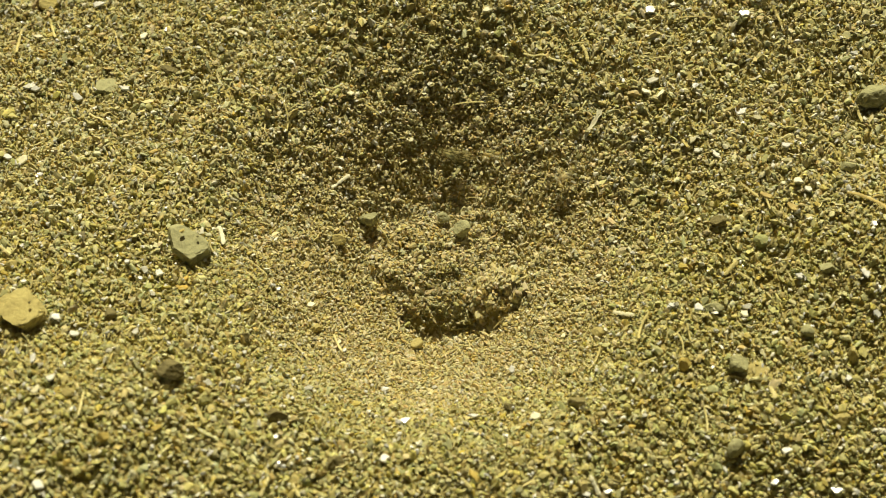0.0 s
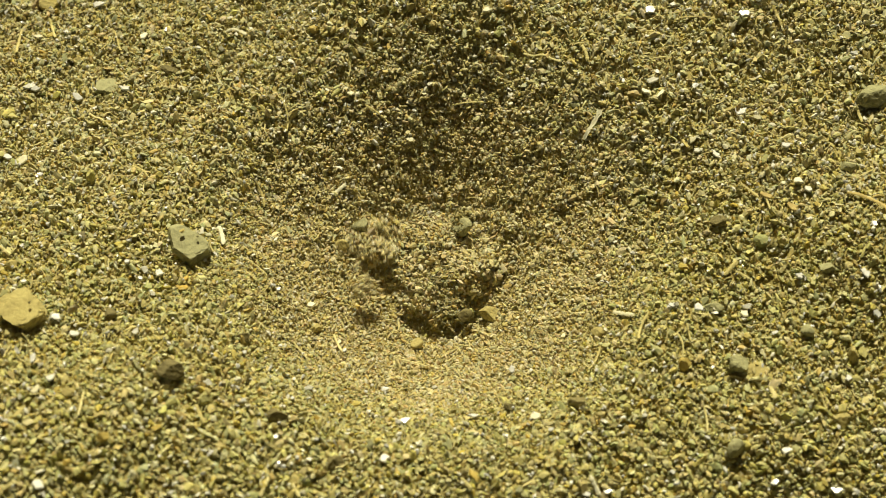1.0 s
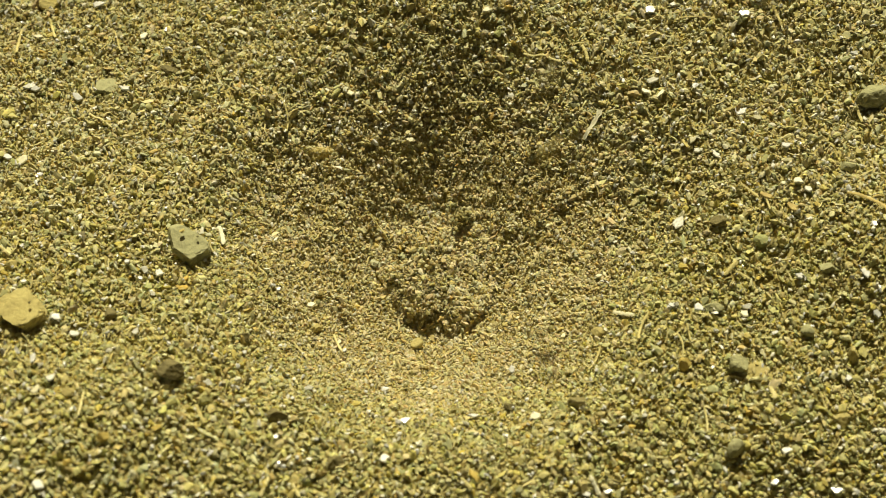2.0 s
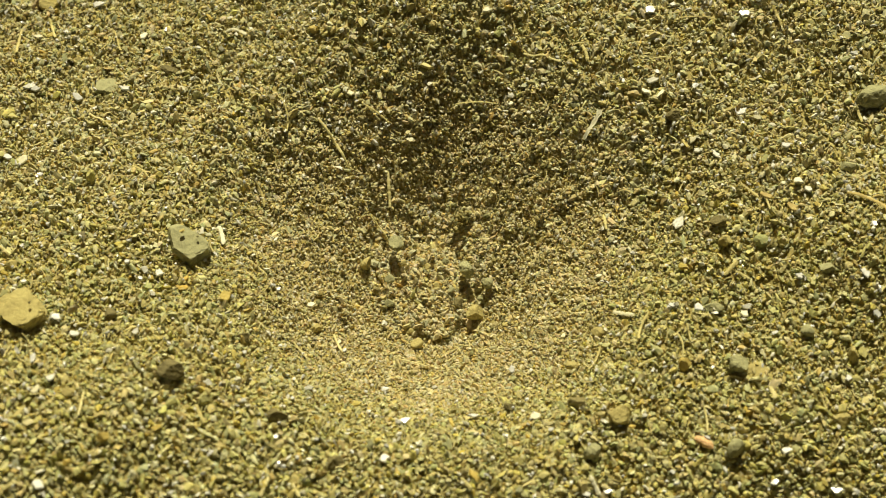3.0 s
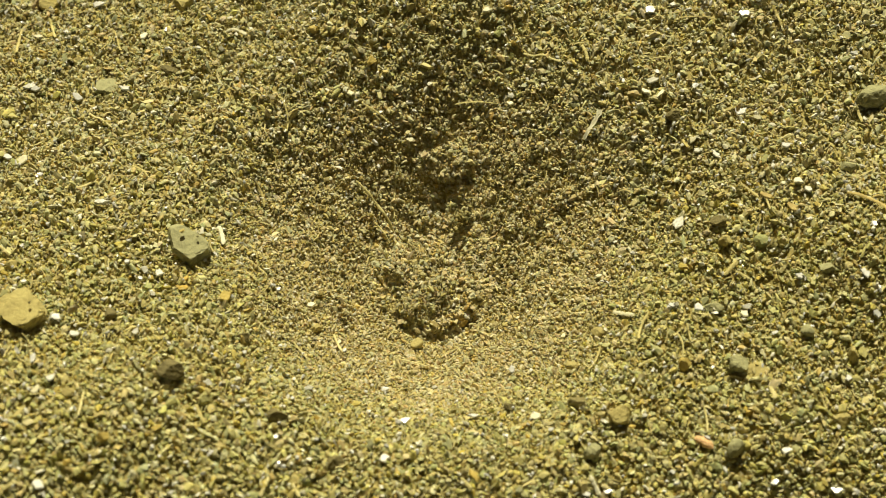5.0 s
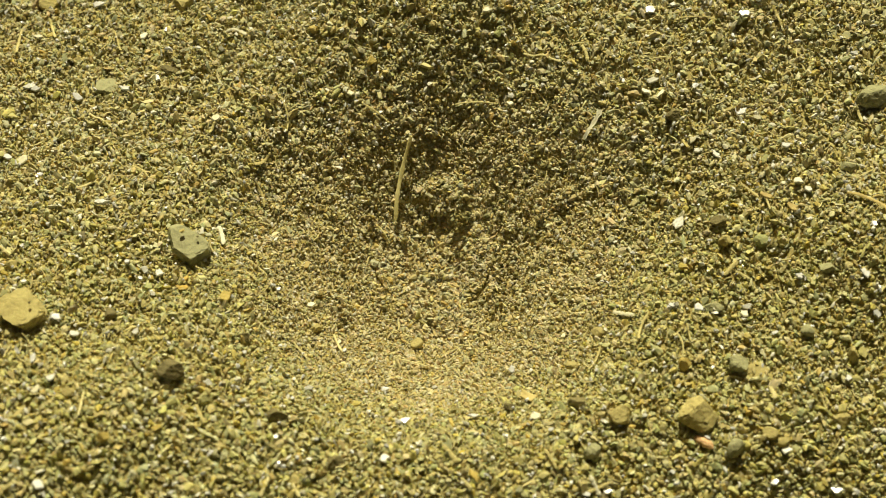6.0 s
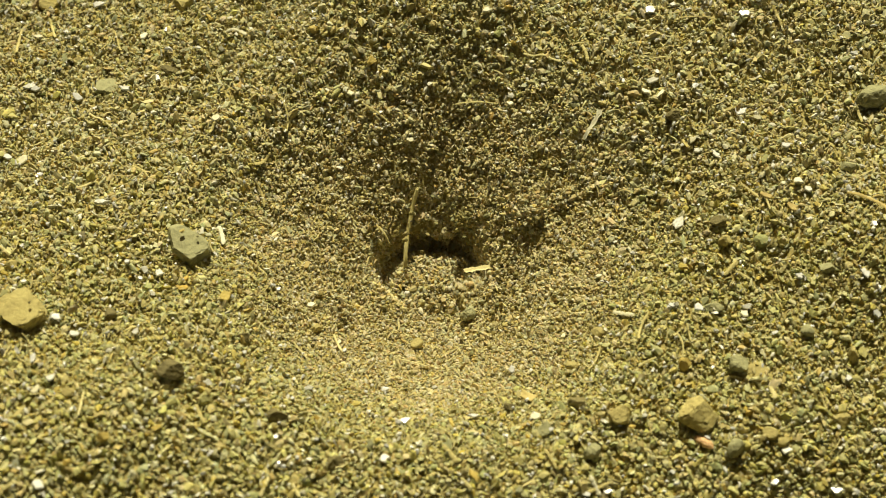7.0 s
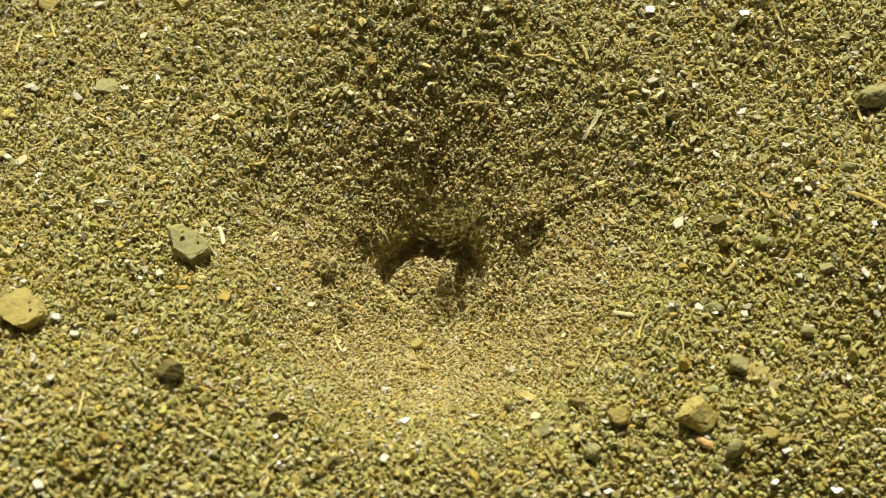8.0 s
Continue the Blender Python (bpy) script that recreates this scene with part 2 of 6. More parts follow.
def build_fibres():
    """Countless broken plant fibres, most of them shorter than two millimetres, lying in the sand."""
    p = scatter(1.7, -47, 47, -33, 33, 1.0)
    n = len(p)
    turn, long, thin = rng.uniform(0, 2 * np.pi, n), rng.uniform(0.3, 0.88, n) ** 1.8, rng.uniform(0.035, 0.075, n)
    dx, dy = np.cos(turn) * long, np.sin(turn) * long
    v = []
    for s, k in ((-1, 0.7), (0, 1.1), (1, 0.6)):
        x, y = p[:, 0] + s * dx - (s * s - 0.5) * dy * 0.15, p[:, 1] + s * dy + (s * s - 0.5) * dx * 0.15
        z = ground_z(x, y) + 0.36 + rng.uniform(-0.12, 0.2, n)
        for a in (0.3, 2.4, 4.5):
            v.append(np.column_stack([x - np.sin(turn) * thin * k * math.cos(a), y + np.cos(turn) * thin * k * math.cos(a), z + thin * k * math.sin(a)]))
    v = np.stack(v, 1)
    f = [(0, 2, 1), (6, 7, 8)] + [t for b in (0, 3) for j in range(3) for t in
                                  ((b + j, b + (j + 1) % 3, b + 3 + j), (b + (j + 1) % 3, b + 3 + (j + 1) % 3, b + 3 + j))]
    f = (np.array(f)[None] + (np.arange(n) * 9)[:, None, None]).reshape(-1, 3)
    tagged(new("plant_fibres", mesh_from("plant_fibres", v.reshape(-1, 3) * MM, f, FIBRE, False)),
           "short broken straw-coloured plant fibres strewn in sand", "plant fibres", kind="stuff")


build_sand()
build_fibres()


# ---- stones, flakes and straw ----
def sandy(name, dark, mid, pale, **more):
    return material(name, [(0.25, dark), (0.5, mid), (0.75, pale)], **more)


CLAY = sandy("clay_stone", (0.238, 0.196, 0.084), (0.392, 0.329, 0.137), (0.504, 0.434, 0.189), island=0.15, stains=700.0, bump=0.9)
GREY = sandy("grey_stone", (0.17, 0.165, 0.09), (0.305, 0.295, 0.165), (0.41, 0.40, 0.235), island=0.2, stains=800.0, bump=0.9)
DARK = sandy("dark_stone", (0.098, 0.081, 0.039), (0.182, 0.154, 0.070), (0.294, 0.252, 0.119), island=0.2, stains=800.0, bump=0.9)
OCHRE = sandy("ochre_crumb", (0.360, 0.264, 0.084), (0.480, 0.372, 0.120), (0.600, 0.480, 0.192), island=0.3, stains=900.0, bump=0.9)
STRAW = sandy("straw", (0.391, 0.322, 0.138), (0.552, 0.483, 0.218), (0.690, 0.621, 0.345), island=0.5, stains=500.0, rough=0.6, bump=0.3)
HUSK = sandy("husk", (0.312, 0.228, 0.084), (0.504, 0.396, 0.156), (0.660, 0.540, 0.240), island=0.5, stains=400.0, rough=0.65, bump=0.4)
BLEACHED = sandy("bleached_straw", (0.506, 0.462, 0.308), (0.660, 0.627, 0.462), (0.792, 0.770, 0.638), island=0.4, stains=600.0, rough=0.5, bump=0.3)
QUARTZ = sandy("quartz", (0.40, 0.39, 0.34), (0.56, 0.55, 0.50), (0.74, 0.73, 0.70), island=0.4, stains=2200.0, rough=0.35, spec=0.5, bump=0.8, sheer=0.1)
MICA = sandy("mica", (0.40, 0.40, 0.39), (0.58, 0.58, 0.58), (0.78, 0.78, 0.80), island=0.5, stains=1500.0, rough=0.2, spec=0.8, bump=0.35)
# Quartz specks: the sparkle of sunlit grains is put into this white.
SPARKLE = sandy("sparkle_white", (0.42, 0.40, 0.32), (0.60, 0.58, 0.50), (0.74, 0.72, 0.66), island=0.7, stains=1500.0, rough=0.5, spec=0.4, bump=0.5)
WING = sandy("insect_wing", (0.40, 0.38, 0.30), (0.52, 0.50, 0.42), (0.62, 0.60, 0.52), island=0.4, stains=900.0, rough=0.4, spec=0.4, bump=0.5, sheer=0.5)
PINK = sandy("pink_seed", (0.483, 0.276, 0.138), (0.632, 0.391, 0.207), (0.713, 0.483, 0.276), island=0.3, stains=400.0, rough=0.6)


def build_specks():
    """Tiny glinting mica specks and quartz specks painted white as sparkles, too many to count, lying flat in the sand.
    """
    for name, n, mat, low, high, words in (("mica_specks", 1500, MICA, 0.1, 0.26, "tiny glinting pale mica specks in the sand"),
                                           ("quartz_specks", 1900, SPARKLE, 0.1, 0.27, "tiny quartz specks whitened as sparkles in the sand")):
        p = rng.uniform((-47, -33), (47, 33), (n, 2))
        p = p[np.hypot(p[:, 0], p[:, 1]) > 12 * rng.random(len(p)) ** 0.5 + 6]
        size = rng.uniform(low, high, len(p))
        at = np.column_stack([p, pit_z(p[:, 0], p[:, 1]) + 0.4])
        tagged(new(name, grain_mesh(name, at, size, BALL1, mat, 0.3)), words, name.replace("_", " "), kind="stuff")


build_specks()


def rest(x, y, up):
    """A place on the loose sand, in metres; up is in millimetres over its mean surface."""
    return x * MM, y * MM, (float(pit_z(np.array(x), np.array(y))) + up) * MM


def stone_mesh(name, a, b, c, seed, mat, knobs=0.16, cuts=6, level=4, planes=()):
    """A broken stone of half axes a, b, c millimetres: flat fractures first, then chipped, dented and pitted.
    planes: fractures that are known, each a normal and its distance; others are drawn by lot."""
    g = np.random.default_rng(seed)
    v, f = ball(level)
    off = Vector(g.uniform(-40, 40, 3))
    v = v * np.array([1 + knobs * noise.noise(Vector(p) * 1.1 + off) for p in v])[:, None]
    drawn = [(*(g.normal(size=3) + np.array([0, 0, 0.25])), g.uniform(0.42, 0.72)) for _ in range(0 if planes else cuts)]
    if planes:
        v = v * 1.35
    for px, py, pz, d in (*planes, *drawn):
        way = np.array([px, py, pz]) / math.sqrt(px * px + py * py + pz * pz)
        v = v - np.outer(np.maximum(v @ way - d, 0) * 0.93, way)
    k = np.array([0.45 * knobs * noise.noise(Vector(p) * 2.9 + off) + 0.35 * knobs * noise.noise(Vector(p) * 7.5 + off)
                  + 0.2 * knobs * noise.noise(Vector(p) * 15.0 + off) - 1.1 * knobs * max(0.0, noise.noise(Vector(p) * 5.5 - off) - 0.3) for p in v])
    v = v * (1 + k)[:, None]
    v = v / abs(v).max(axis=0)
    return mesh_from(name, v * np.array([a, b, c]) * MM, f, mat, False)


def pebble(x, y, a, b, c, turn, mat, label, seed, name="pebble", cuts=6, tilt=0.0, sunk=0.3, group="pebbles on the sand", planes=()):
    """A stone lying partly sunk in the sand."""
    ob = new(name, stone_mesh(name, a, b, c, seed, mat, cuts=cuts, planes=planes, level=4 if a > 0.85 else 3))
    ob.matrix_world = pose(*rest(x, y, c * (1 - sunk) * 0.8), tilt, 0, turn)
    return tagged(ob, label, name, group)


def stone(x, y, a, b, c, turn, mat, label, seed, planes, sunk=0.2, tilt=0.0):
    """A large stone on the sand: an Empty at its base that holds its body and the crumbs stuck to it."""
    whole = new("stone")
    whole.matrix_world = pose(*rest(x, y, c * (1 - sunk) * 0.8), tilt, 0, turn)
    body = new("body", stone_mesh("body", a, b, c, seed, mat, planes=planes))
    body.parent = whole
    return tagged(whole, label, "stone")


def crumb(owner, x, y, z, r, mat, seed):
    """A grain stuck to a stone, or a dark one standing in for a shaded hole, in the stone's own millimetres."""
    ob = new("crumb", stone_mesh("crumb", r, r * 0.8, r * 0.7, seed, mat, level=2))
    ob.parent = owner
    tagged(ob, "small crumb or dark pit mark in the stone's top")
    ob.matrix_basis = pose(x * MM, y * MM, z * MM, 20, 10, 50)
    return ob


def flake_mesh(name, l, w, thick, seed, mat, bend=0.0):
    """A chipped plate: an uneven outline with thickness, chamfered, slightly bent."""
    g = np.random.default_rng(seed)
    n = int(g.integers(6, 10))
    ang = np.sort(np.linspace(0, 2 * np.pi, n, endpoint=False) + g.uniform(-0.25, 0.25, n))
    rad = g.uniform(0.5, 1.1, n)
    rim = np.stack([np.cos(ang) * rad * l / 2, np.sin(ang) * rad * w / 2], -1)
    bm = bmesh.new()
    rows = []
    for z, k in ((-thick / 2, 0.86), (-thick * 0.2, 1.0), (thick * 0.25, 1.0), (thick / 2, 0.84)):
        rows.append([bm.verts.new((p[0] * k * MM, p[1] * k * MM, (z + bend * (p[0] / l) ** 2 * l) * MM)) for p in rim])
    for lo, hi in zip(rows, rows[1:]):
        for i in range(n):
            bm.faces.new((lo[i], lo[(i + 1) % n], hi[(i + 1) % n], hi[i]))
    for row, z, s in ((rows[0], -thick / 2, -1), (rows[-1], thick / 2, 1)):
        hub = bm.verts.new((0, 0, (z + s * thick * 0.06) * MM))
        for i in range(n):
            bm.faces.new((row[(i + 1) % n], row[i], hub) if s < 0 else (row[i], row[(i + 1) % n], hub))
    me = bpy.data.meshes.new(name)
    bm.to_mesh(me)
    bm.free()
    me.materials.append(mat)
    return me


def flake(x, y, l, w, turn, mat, label, seed, name="stone_flake", tip=0.0, roll=0.0, thick=0.22, up=0.46, bend=0.0, group="pale flakes on the sand"):
    ob = new(name, flake_mesh(name, l, w, thick, seed, mat, bend))
    ob.matrix_world = pose(*rest(x, y, up), tip, roll, turn)
    return tagged(ob, label, name.split("_")[-1], group)


def reed_mesh(name, path, r, mat, sides=7, flat=0.6, split=False):
    """A bent stalk along a path of millimetre points: frayed ends, uneven width, lengthwise ridges; split: a hollow half."""
    g = np.random.default_rng(int(abs(path[-1][0]) * 100 + len(path) * 7 + r * 1000))
    pts = [Vector(p) for p in path]
    line = []
    for i in range(len(pts) - 1):
        for k in range(4):
            line.append(pts[i].lerp(pts[i + 1], k / 4))
    line.append(pts[-1])
    for _ in range(2):
        line = [line[0]] + [(line[i - 1] + line[i] * 2 + line[i + 1]) / 4 for i in range(1, len(line) - 1)] + [line[-1]]
    bm = bmesh.new()
    rings = []
    for i, p in enumerate(line):
        along = (line[min(i + 1, len(line) - 1)] - line[max(i - 1, 0)]).normalized()
        side = along.cross(Vector((0, 0, 1))).normalized()
        top = side.cross(along)
        end = min(i, len(line) - 1 - i)
        w = r * (0.75 if end == 0 else 1.0) * (1 + 0.12 * g.normal())
        ring = []
        for j in range(sides):
            a = 2 * math.pi * j / sides
            ridge = 1 + 0.1 * (-1) ** j
            dip = 0.55 * w if split and math.sin(a) > 0.6 else 0.0
            jag = along * (g.uniform(-0.5, 0.5) * r if end == 0 else 0)
            ring.append(bm.verts.new((p + side * math.cos(a) * w * ridge + top * (math.sin(a) * w * flat * ridge - dip) + jag) * MM))
        rings.append(ring)
    for lo, hi in zip(rings, rings[1:]):
        for j in range(sides):
            bm.faces.new((lo[j], hi[j], hi[(j + 1) % sides], lo[(j + 1) % sides]))
    bm.faces.new(rings[0])
    bm.faces.new(rings[-1][::-1])
    bmesh.ops.recalc_face_normals(bm, faces=bm.faces)
    me = bpy.data.meshes.new(name)
    bm.to_mesh(me)
    bm.free()
    me.materials.append(mat)
    return me


def reed_path(x, y, dx, dy, bow=0.0, rise=0.0, level=False):
    """Points of a stalk about its middle, following the slope of the sand, or level."""
    out, z0 = [], float(pit_z(np.array(x), np.array(y)))
    n = math.hypot(dx, dy)
    for k in range(5):
        s = k / 4 - 0.5
        px, py = dx * s - dy / n * bow * (1 - 4 * s * s), dy * s + dx / n * bow * (1 - 4 * s * s)
        out.append((px, py, (0.0 if level else float(pit_z(np.array(x + px), np.array(y + py))) - z0) + rise * (s + 0.5)))
    return out


def straw(x, y, dx, dy, r, mat, label, name="straw", bow=0.0, up=0.5, rise=0.0, level=False, split=False, group="straw bits on the sand"):
    """A piece of dry stalk; dx, dy run from end to end in millimetres."""
    ob = new(name, reed_mesh(name, reed_path(x, y, dx, dy, bow, rise, level), r, mat, split=split))
    ob.matrix_world = pose(*rest(x, y, up))
    return tagged(ob, label, name.split("_")[-1], group)


def rootlet(x, y, dx, dy):
    """A forked bit of root: a main strand and a side strand."""
    whole = new("rootlet")
    whole.matrix_world = pose(*rest(x, y, 0.6))
    main = new("main_strand", reed_mesh("main_strand", reed_path(x, y, dx, dy, 0.3), 0.15, HUSK))
    side = new("side_strand", reed_mesh("side_strand", [(0.2, 0.1, 0.0), (0.9, 0.5, 0.1), (1.7, 0.6, -0.2)], 0.09, HUSK))
    main.parent = side.parent = whole
    return tagged(whole, "thin forked brown rootlet on sand", "rootlet")


# Stones that stay where they lie.
big = stone(-21.8, -1.0, 2.05, 2.2, 1.4, 0, GREY, "olive-grey angular stone chip with a pitted top", 11,
            ((0.2, -0.25, 0.95, 0.55), (-0.58, -0.8, 0.0, 0.66), (0.72, -0.7, 0.05, 0.85), (0.95, 0.3, 0.1, 0.8), (0.55, 0.83, 0.1, 0.62), (-0.96, -0.25, 0.1, 0.72)), sunk=0.1)
crumb(big, -0.5, 0.6, 1.3, 0.26, OCHRE, 5)
crumb(big, 0.9, 0.2, 1.0, 0.13, DARK, 6)
flat = stone(-34.8, -9.6, 2.05, 2.1, 1.25, 14, CLAY, "smooth yellow-tan stone with a small dark pit", 27,
             ((0.0, -0.15, 1.0, 0.5), (-0.75, -0.66, -0.2, 0.75), (0.5, -0.85, 0.0, 0.9), (0.85, 0.5, 0.1, 0.85), (-0.3, 1.0, 0.1, 0.95), (0.0, -1.0, 0.0, 0.95), (-0.95, 0.2, 0.0, 1.0), (0.9, -0.2, 0.3, 0.95)), sunk=-0.2)
# The stone's small pit: a dark grain in place of the hole's shade.
crumb(flat, 0.9, -0.1, 1.0, 0.17, DARK, 9)
pebble(40.2, 13.9, 1.9, 1.5, 1.1, 10, GREY, "rough yellow-brown clod of earth", 35, name="earth_clod", cuts=3, sunk=0.3)
pebble(-21.8, -15.1, 1.22, 1.03, 1.10, 20, DARK, "dark brown round pebble half sunk in sand", 41)
pebble(25.8, -12.8, 0.94, 0.89, 0.85, 10, GREY, "grey-brown rounded pebble on coarse sand", 42)
pebble(25.0, -20.2, 0.90, 0.76, 0.85, 40, GREY, "grey-brown rounded pebble on coarse sand", 43)
# The next two: dark stone colour that also covers the shaded gaps beside them.
pebble(-13.0, -18.1, 0.92, 0.60, 0.60, 10, DARK, "small dark flat pebble among coarse sand", 44)
pebble(-8.4, -21.9, 0.98, 0.67, 0.65, -10, DARK, "small dark flat pebble among coarse sand", 45)
pebble(25.2, 1.0, 0.86, 0.61, 0.60, 0, DARK, "small dark flat pebble among coarse sand", 46)
pebble(-26.0, 21.4, 0.92, 0.71, 0.55, 0, DARK, "small dark flat pebble among coarse sand", 47)
pebble(34.1, -4.4, 0.79, 0.54, 0.60, 0, GREY, "small grey-green pebble among coarse sand", 48)
pebble(37.0, 5.7, 0.78, 0.62, 0.70, 0, GREY, "small grey-green pebble among coarse sand", 49)
pebble(35.5, -11.8, 0.62, 0.71, 0.80, 0, CLAY, "small tan pebble among coarse sand", 50)
pebble(27.2, -13.2, 1.13, 0.94, 0.35, 0, CLAY, "crumbly flat lump of earth", 51, name='earth_clod')
pebble(-31.9, 19.5, 1.08, 1.08, 0.30, 30, GREY, "crumbly flat lump of earth", 52, name='earth_clod')
pebble(24.3, -6.9, 0.97, 0.73, 0.35, 0, GREY, "flat grey-olive pebble among sand", 53)
pebble(21.2, -12.6, 0.61, 0.52, 0.60, 0, OCHRE, "small rusty orange grain of stone", 54)
pebble(-1.6, -4.6, 0.81, 0.62, 0.60, 0, CLAY, "small tan pebble on the pit slope", 55)
pebble(-10.6, -6.3, 0.62, 0.58, 0.60, 0, CLAY, "small tan pebble on the pit slope", 56)
pebble(14.4, -7.9, 0.67, 0.62, 0.60, 0, CLAY, "small tan pebble on the pit slope", 57)
pebble(-29.9, -17.7, 0.70, 0.56, 0.60, 0, CLAY, "small tan pebble among coarse sand", 58)
pebble(-18.9, -16.6, 0.60, 0.46, 0.50, 0, CLAY, "small tan pebble among coarse sand", 59)
pebble(-26.7, -21.3, 0.82, 0.45, 0.50, 15, OCHRE, "flat ochre grain of stone", 60)
pebble(-39.5, 32.4, 1.23, 0.73, 0.50, 0, CLAY, "small tan pebble among coarse sand", 61)
pebble(34.0, -17.3, 1.01, 0.69, 0.50, 0, CLAY, "small tan pebble among coarse sand", 62)
pebble(12.0, -15.6, 0.78, 0.55, 0.60, 0, DARK, "small dark flat pebble among coarse sand", 63)
pebble(6.3, -15.7, 0.55, 0.46, 0.60, 0, DARK, "small dark flat pebble among coarse sand", 64)
pebble(-27.8, -8.7, 0.63, 0.53, 0.60, 0, DARK, "small dark flat pebble among coarse sand", 65)
pebble(32.1, -9.7, 0.77, 0.57, 0.60, 0, GREY, "small grey-green pebble among coarse sand", 66)
pebble(-16.5, -10.1, 0.62, 0.48, 0.50, 0, DARK, "small dark flat pebble among coarse sand", 67)
pebble(-37.1, -3.5, 0.60, 0.50, 0.50, 0, CLAY, "small tan pebble among coarse sand", 68)
pebble(18.3, 6.9, 0.62, 0.52, 0.40, 0, GREY, "small grey-green pebble among coarse sand", 69)
# Pale flakes and glassy chips.
flake(20.3, 16.6, 1.25, 1.02, 0, QUARTZ, "white opaque quartz chip lying on sand", 100, name='quartz_chip', tip=-17.6, roll=-19.8)
flake(19.6, 15.4, 0.79, 1.02, 20, BLEACHED, "cream-coloured shell chip lying on sand", 101, name='shell_chip', tip=-11.0, roll=13.2)
flake(21.0, 14.9, 1.92, 0.56, 50, BLEACHED, "cream-coloured shell chip lying on sand", 102, name='shell_chip', tip=-4.4, roll=4.4)
flake(-39.2, 19.3, 1.47, 0.91, 10, QUARTZ, "white opaque quartz chip lying on sand", 103, name='quartz_chip', tip=2.2, roll=-4.4)
flake(-38.6, 19.0, 1.13, 0.79, 0, MICA, "clear glinting mica flake lying on sand", 104, name='mica_flake', tip=6.4, roll=-9.6)
flake(-34.5, 18.0, 1.47, 1.01, -20, MICA, "clear glinting mica flake lying on sand", 105, name='mica_flake', tip=11.2, roll=14.4)
flake(-29.9, 18.7, 1.36, 1.02, 10, MICA, "clear glinting mica flake lying on sand", 106, name='mica_flake', tip=-11.2, roll=8.0)
flake(-32.5, 13.4, 0.78, 0.72, 0, BLEACHED, "cream-coloured shell chip lying on sand", 107, name='shell_chip', tip=-8.8, roll=2.2)
flake(-39.8, 10.0, 1.10, 0.77, -30, MICA, "clear glinting mica flake lying on sand", 108, name='mica_flake', tip=-1.6, roll=-4.8)
flake(-38.4, 9.3, 1.42, 0.88, 30, BLEACHED, "cream-coloured shell chip lying on sand", 109, name='shell_chip', tip=4.4, roll=-15.4)
flake(-36.2, 7.2, 0.76, 0.54, 0, MICA, "clear glinting mica flake lying on sand", 110, name='mica_flake', tip=8.0, roll=12.8)
flake(-25.3, -4.0, 0.93, 1.04, 0, QUARTZ, "white opaque quartz chip lying on sand", 111, name='quartz_chip', tip=17.6, roll=8.8)
flake(-24.1, -4.2, 1.04, 0.93, 20, QUARTZ, "white opaque quartz chip lying on sand", 112, name='quartz_chip', tip=-13.2, roll=0.0)
flake(-26.9, -3.3, 0.73, 0.62, 0, MICA, "clear glinting mica flake lying on sand", 113, name='mica_flake', tip=-4.8, roll=-6.4)
flake(-25.3, -11.0, 0.90, 0.80, 0, QUARTZ, "white opaque quartz chip lying on sand", 114, name='quartz_chip', tip=0.0, roll=-17.6)
flake(-30.4, -11.2, 1.31, 0.70, 10, QUARTZ, "white opaque quartz chip lying on sand", 115, name='quartz_chip', tip=6.6, roll=15.4)
flake(-32.1, -9.7, 1.01, 1.01, 40, MICA, "clear glinting mica flake lying on sand", 116, name='mica_flake', tip=9.6, roll=4.8)
flake(-35.4, -5.8, 0.72, 0.62, 0, MICA, "clear glinting mica flake lying on sand", 117, name='mica_flake', tip=-12.8, roll=-1.6)
flake(-31.5, -16.1, 0.88, 0.98, 0, QUARTZ, "white opaque quartz chip lying on sand", 118, name='quartz_chip', tip=-11.0, roll=-11.0)
flake(-32.6, -17.3, 1.17, 0.88, 10, BLEACHED, "cream-coloured shell chip lying on sand", 119, name='shell_chip', tip=-4.4, roll=-19.8)
flake(20.5, -6.9, 0.71, 0.71, 0, MICA, "clear glinting mica flake lying on sand", 120, name='mica_flake', tip=1.6, roll=9.6)
flake(22.9, -7.3, 1.02, 0.92, 0, MICA, "clear glinting mica flake lying on sand", 121, name='mica_flake', tip=6.4, roll=3.2)
flake(27.1, -7.1, 1.12, 0.71, 0, QUARTZ, "white opaque quartz chip lying on sand", 122, name='quartz_chip', tip=15.4, roll=-4.4)
flake(26.8, -7.7, 0.91, 1.12, 0, BLEACHED, "cream-coloured shell chip lying on sand", 123, name='shell_chip', tip=-15.4, roll=-13.2)
flake(31.8, -4.7, 1.24, 0.72, -10, MICA, "clear glinting mica flake lying on sand", 124, name='mica_flake', tip=-6.4, roll=14.4)
flake(37.1, -5.3, 1.04, 1.24, 10, MICA, "clear glinting mica flake lying on sand", 125, name='mica_flake', tip=-1.6, roll=8.0)
flake(31.7, 8.1, 1.65, 0.77, 10, MICA, "clear glinting mica flake lying on sand", 126, name='mica_flake', tip=3.2, roll=1.6)
flake(28.3, 13.0, 1.46, 1.01, 0, MICA, "clear glinting mica flake lying on sand", 127, name='mica_flake', tip=8.0, roll=-4.8)
flake(29.7, 12.2, 0.78, 0.67, 0, BLEACHED, "cream-coloured shell chip lying on sand", 128, name='shell_chip', tip=17.6, roll=-15.4)
flake(25.6, 8.6, 0.77, 1.21, 20, QUARTZ, "white opaque quartz chip lying on sand", 129, name='quartz_chip', tip=-13.2, roll=17.6)
flake(24.0, 9.1, 0.88, 0.66, 0, QUARTZ, "white opaque quartz chip lying on sand", 130, name='quartz_chip', tip=-6.6, roll=8.8)
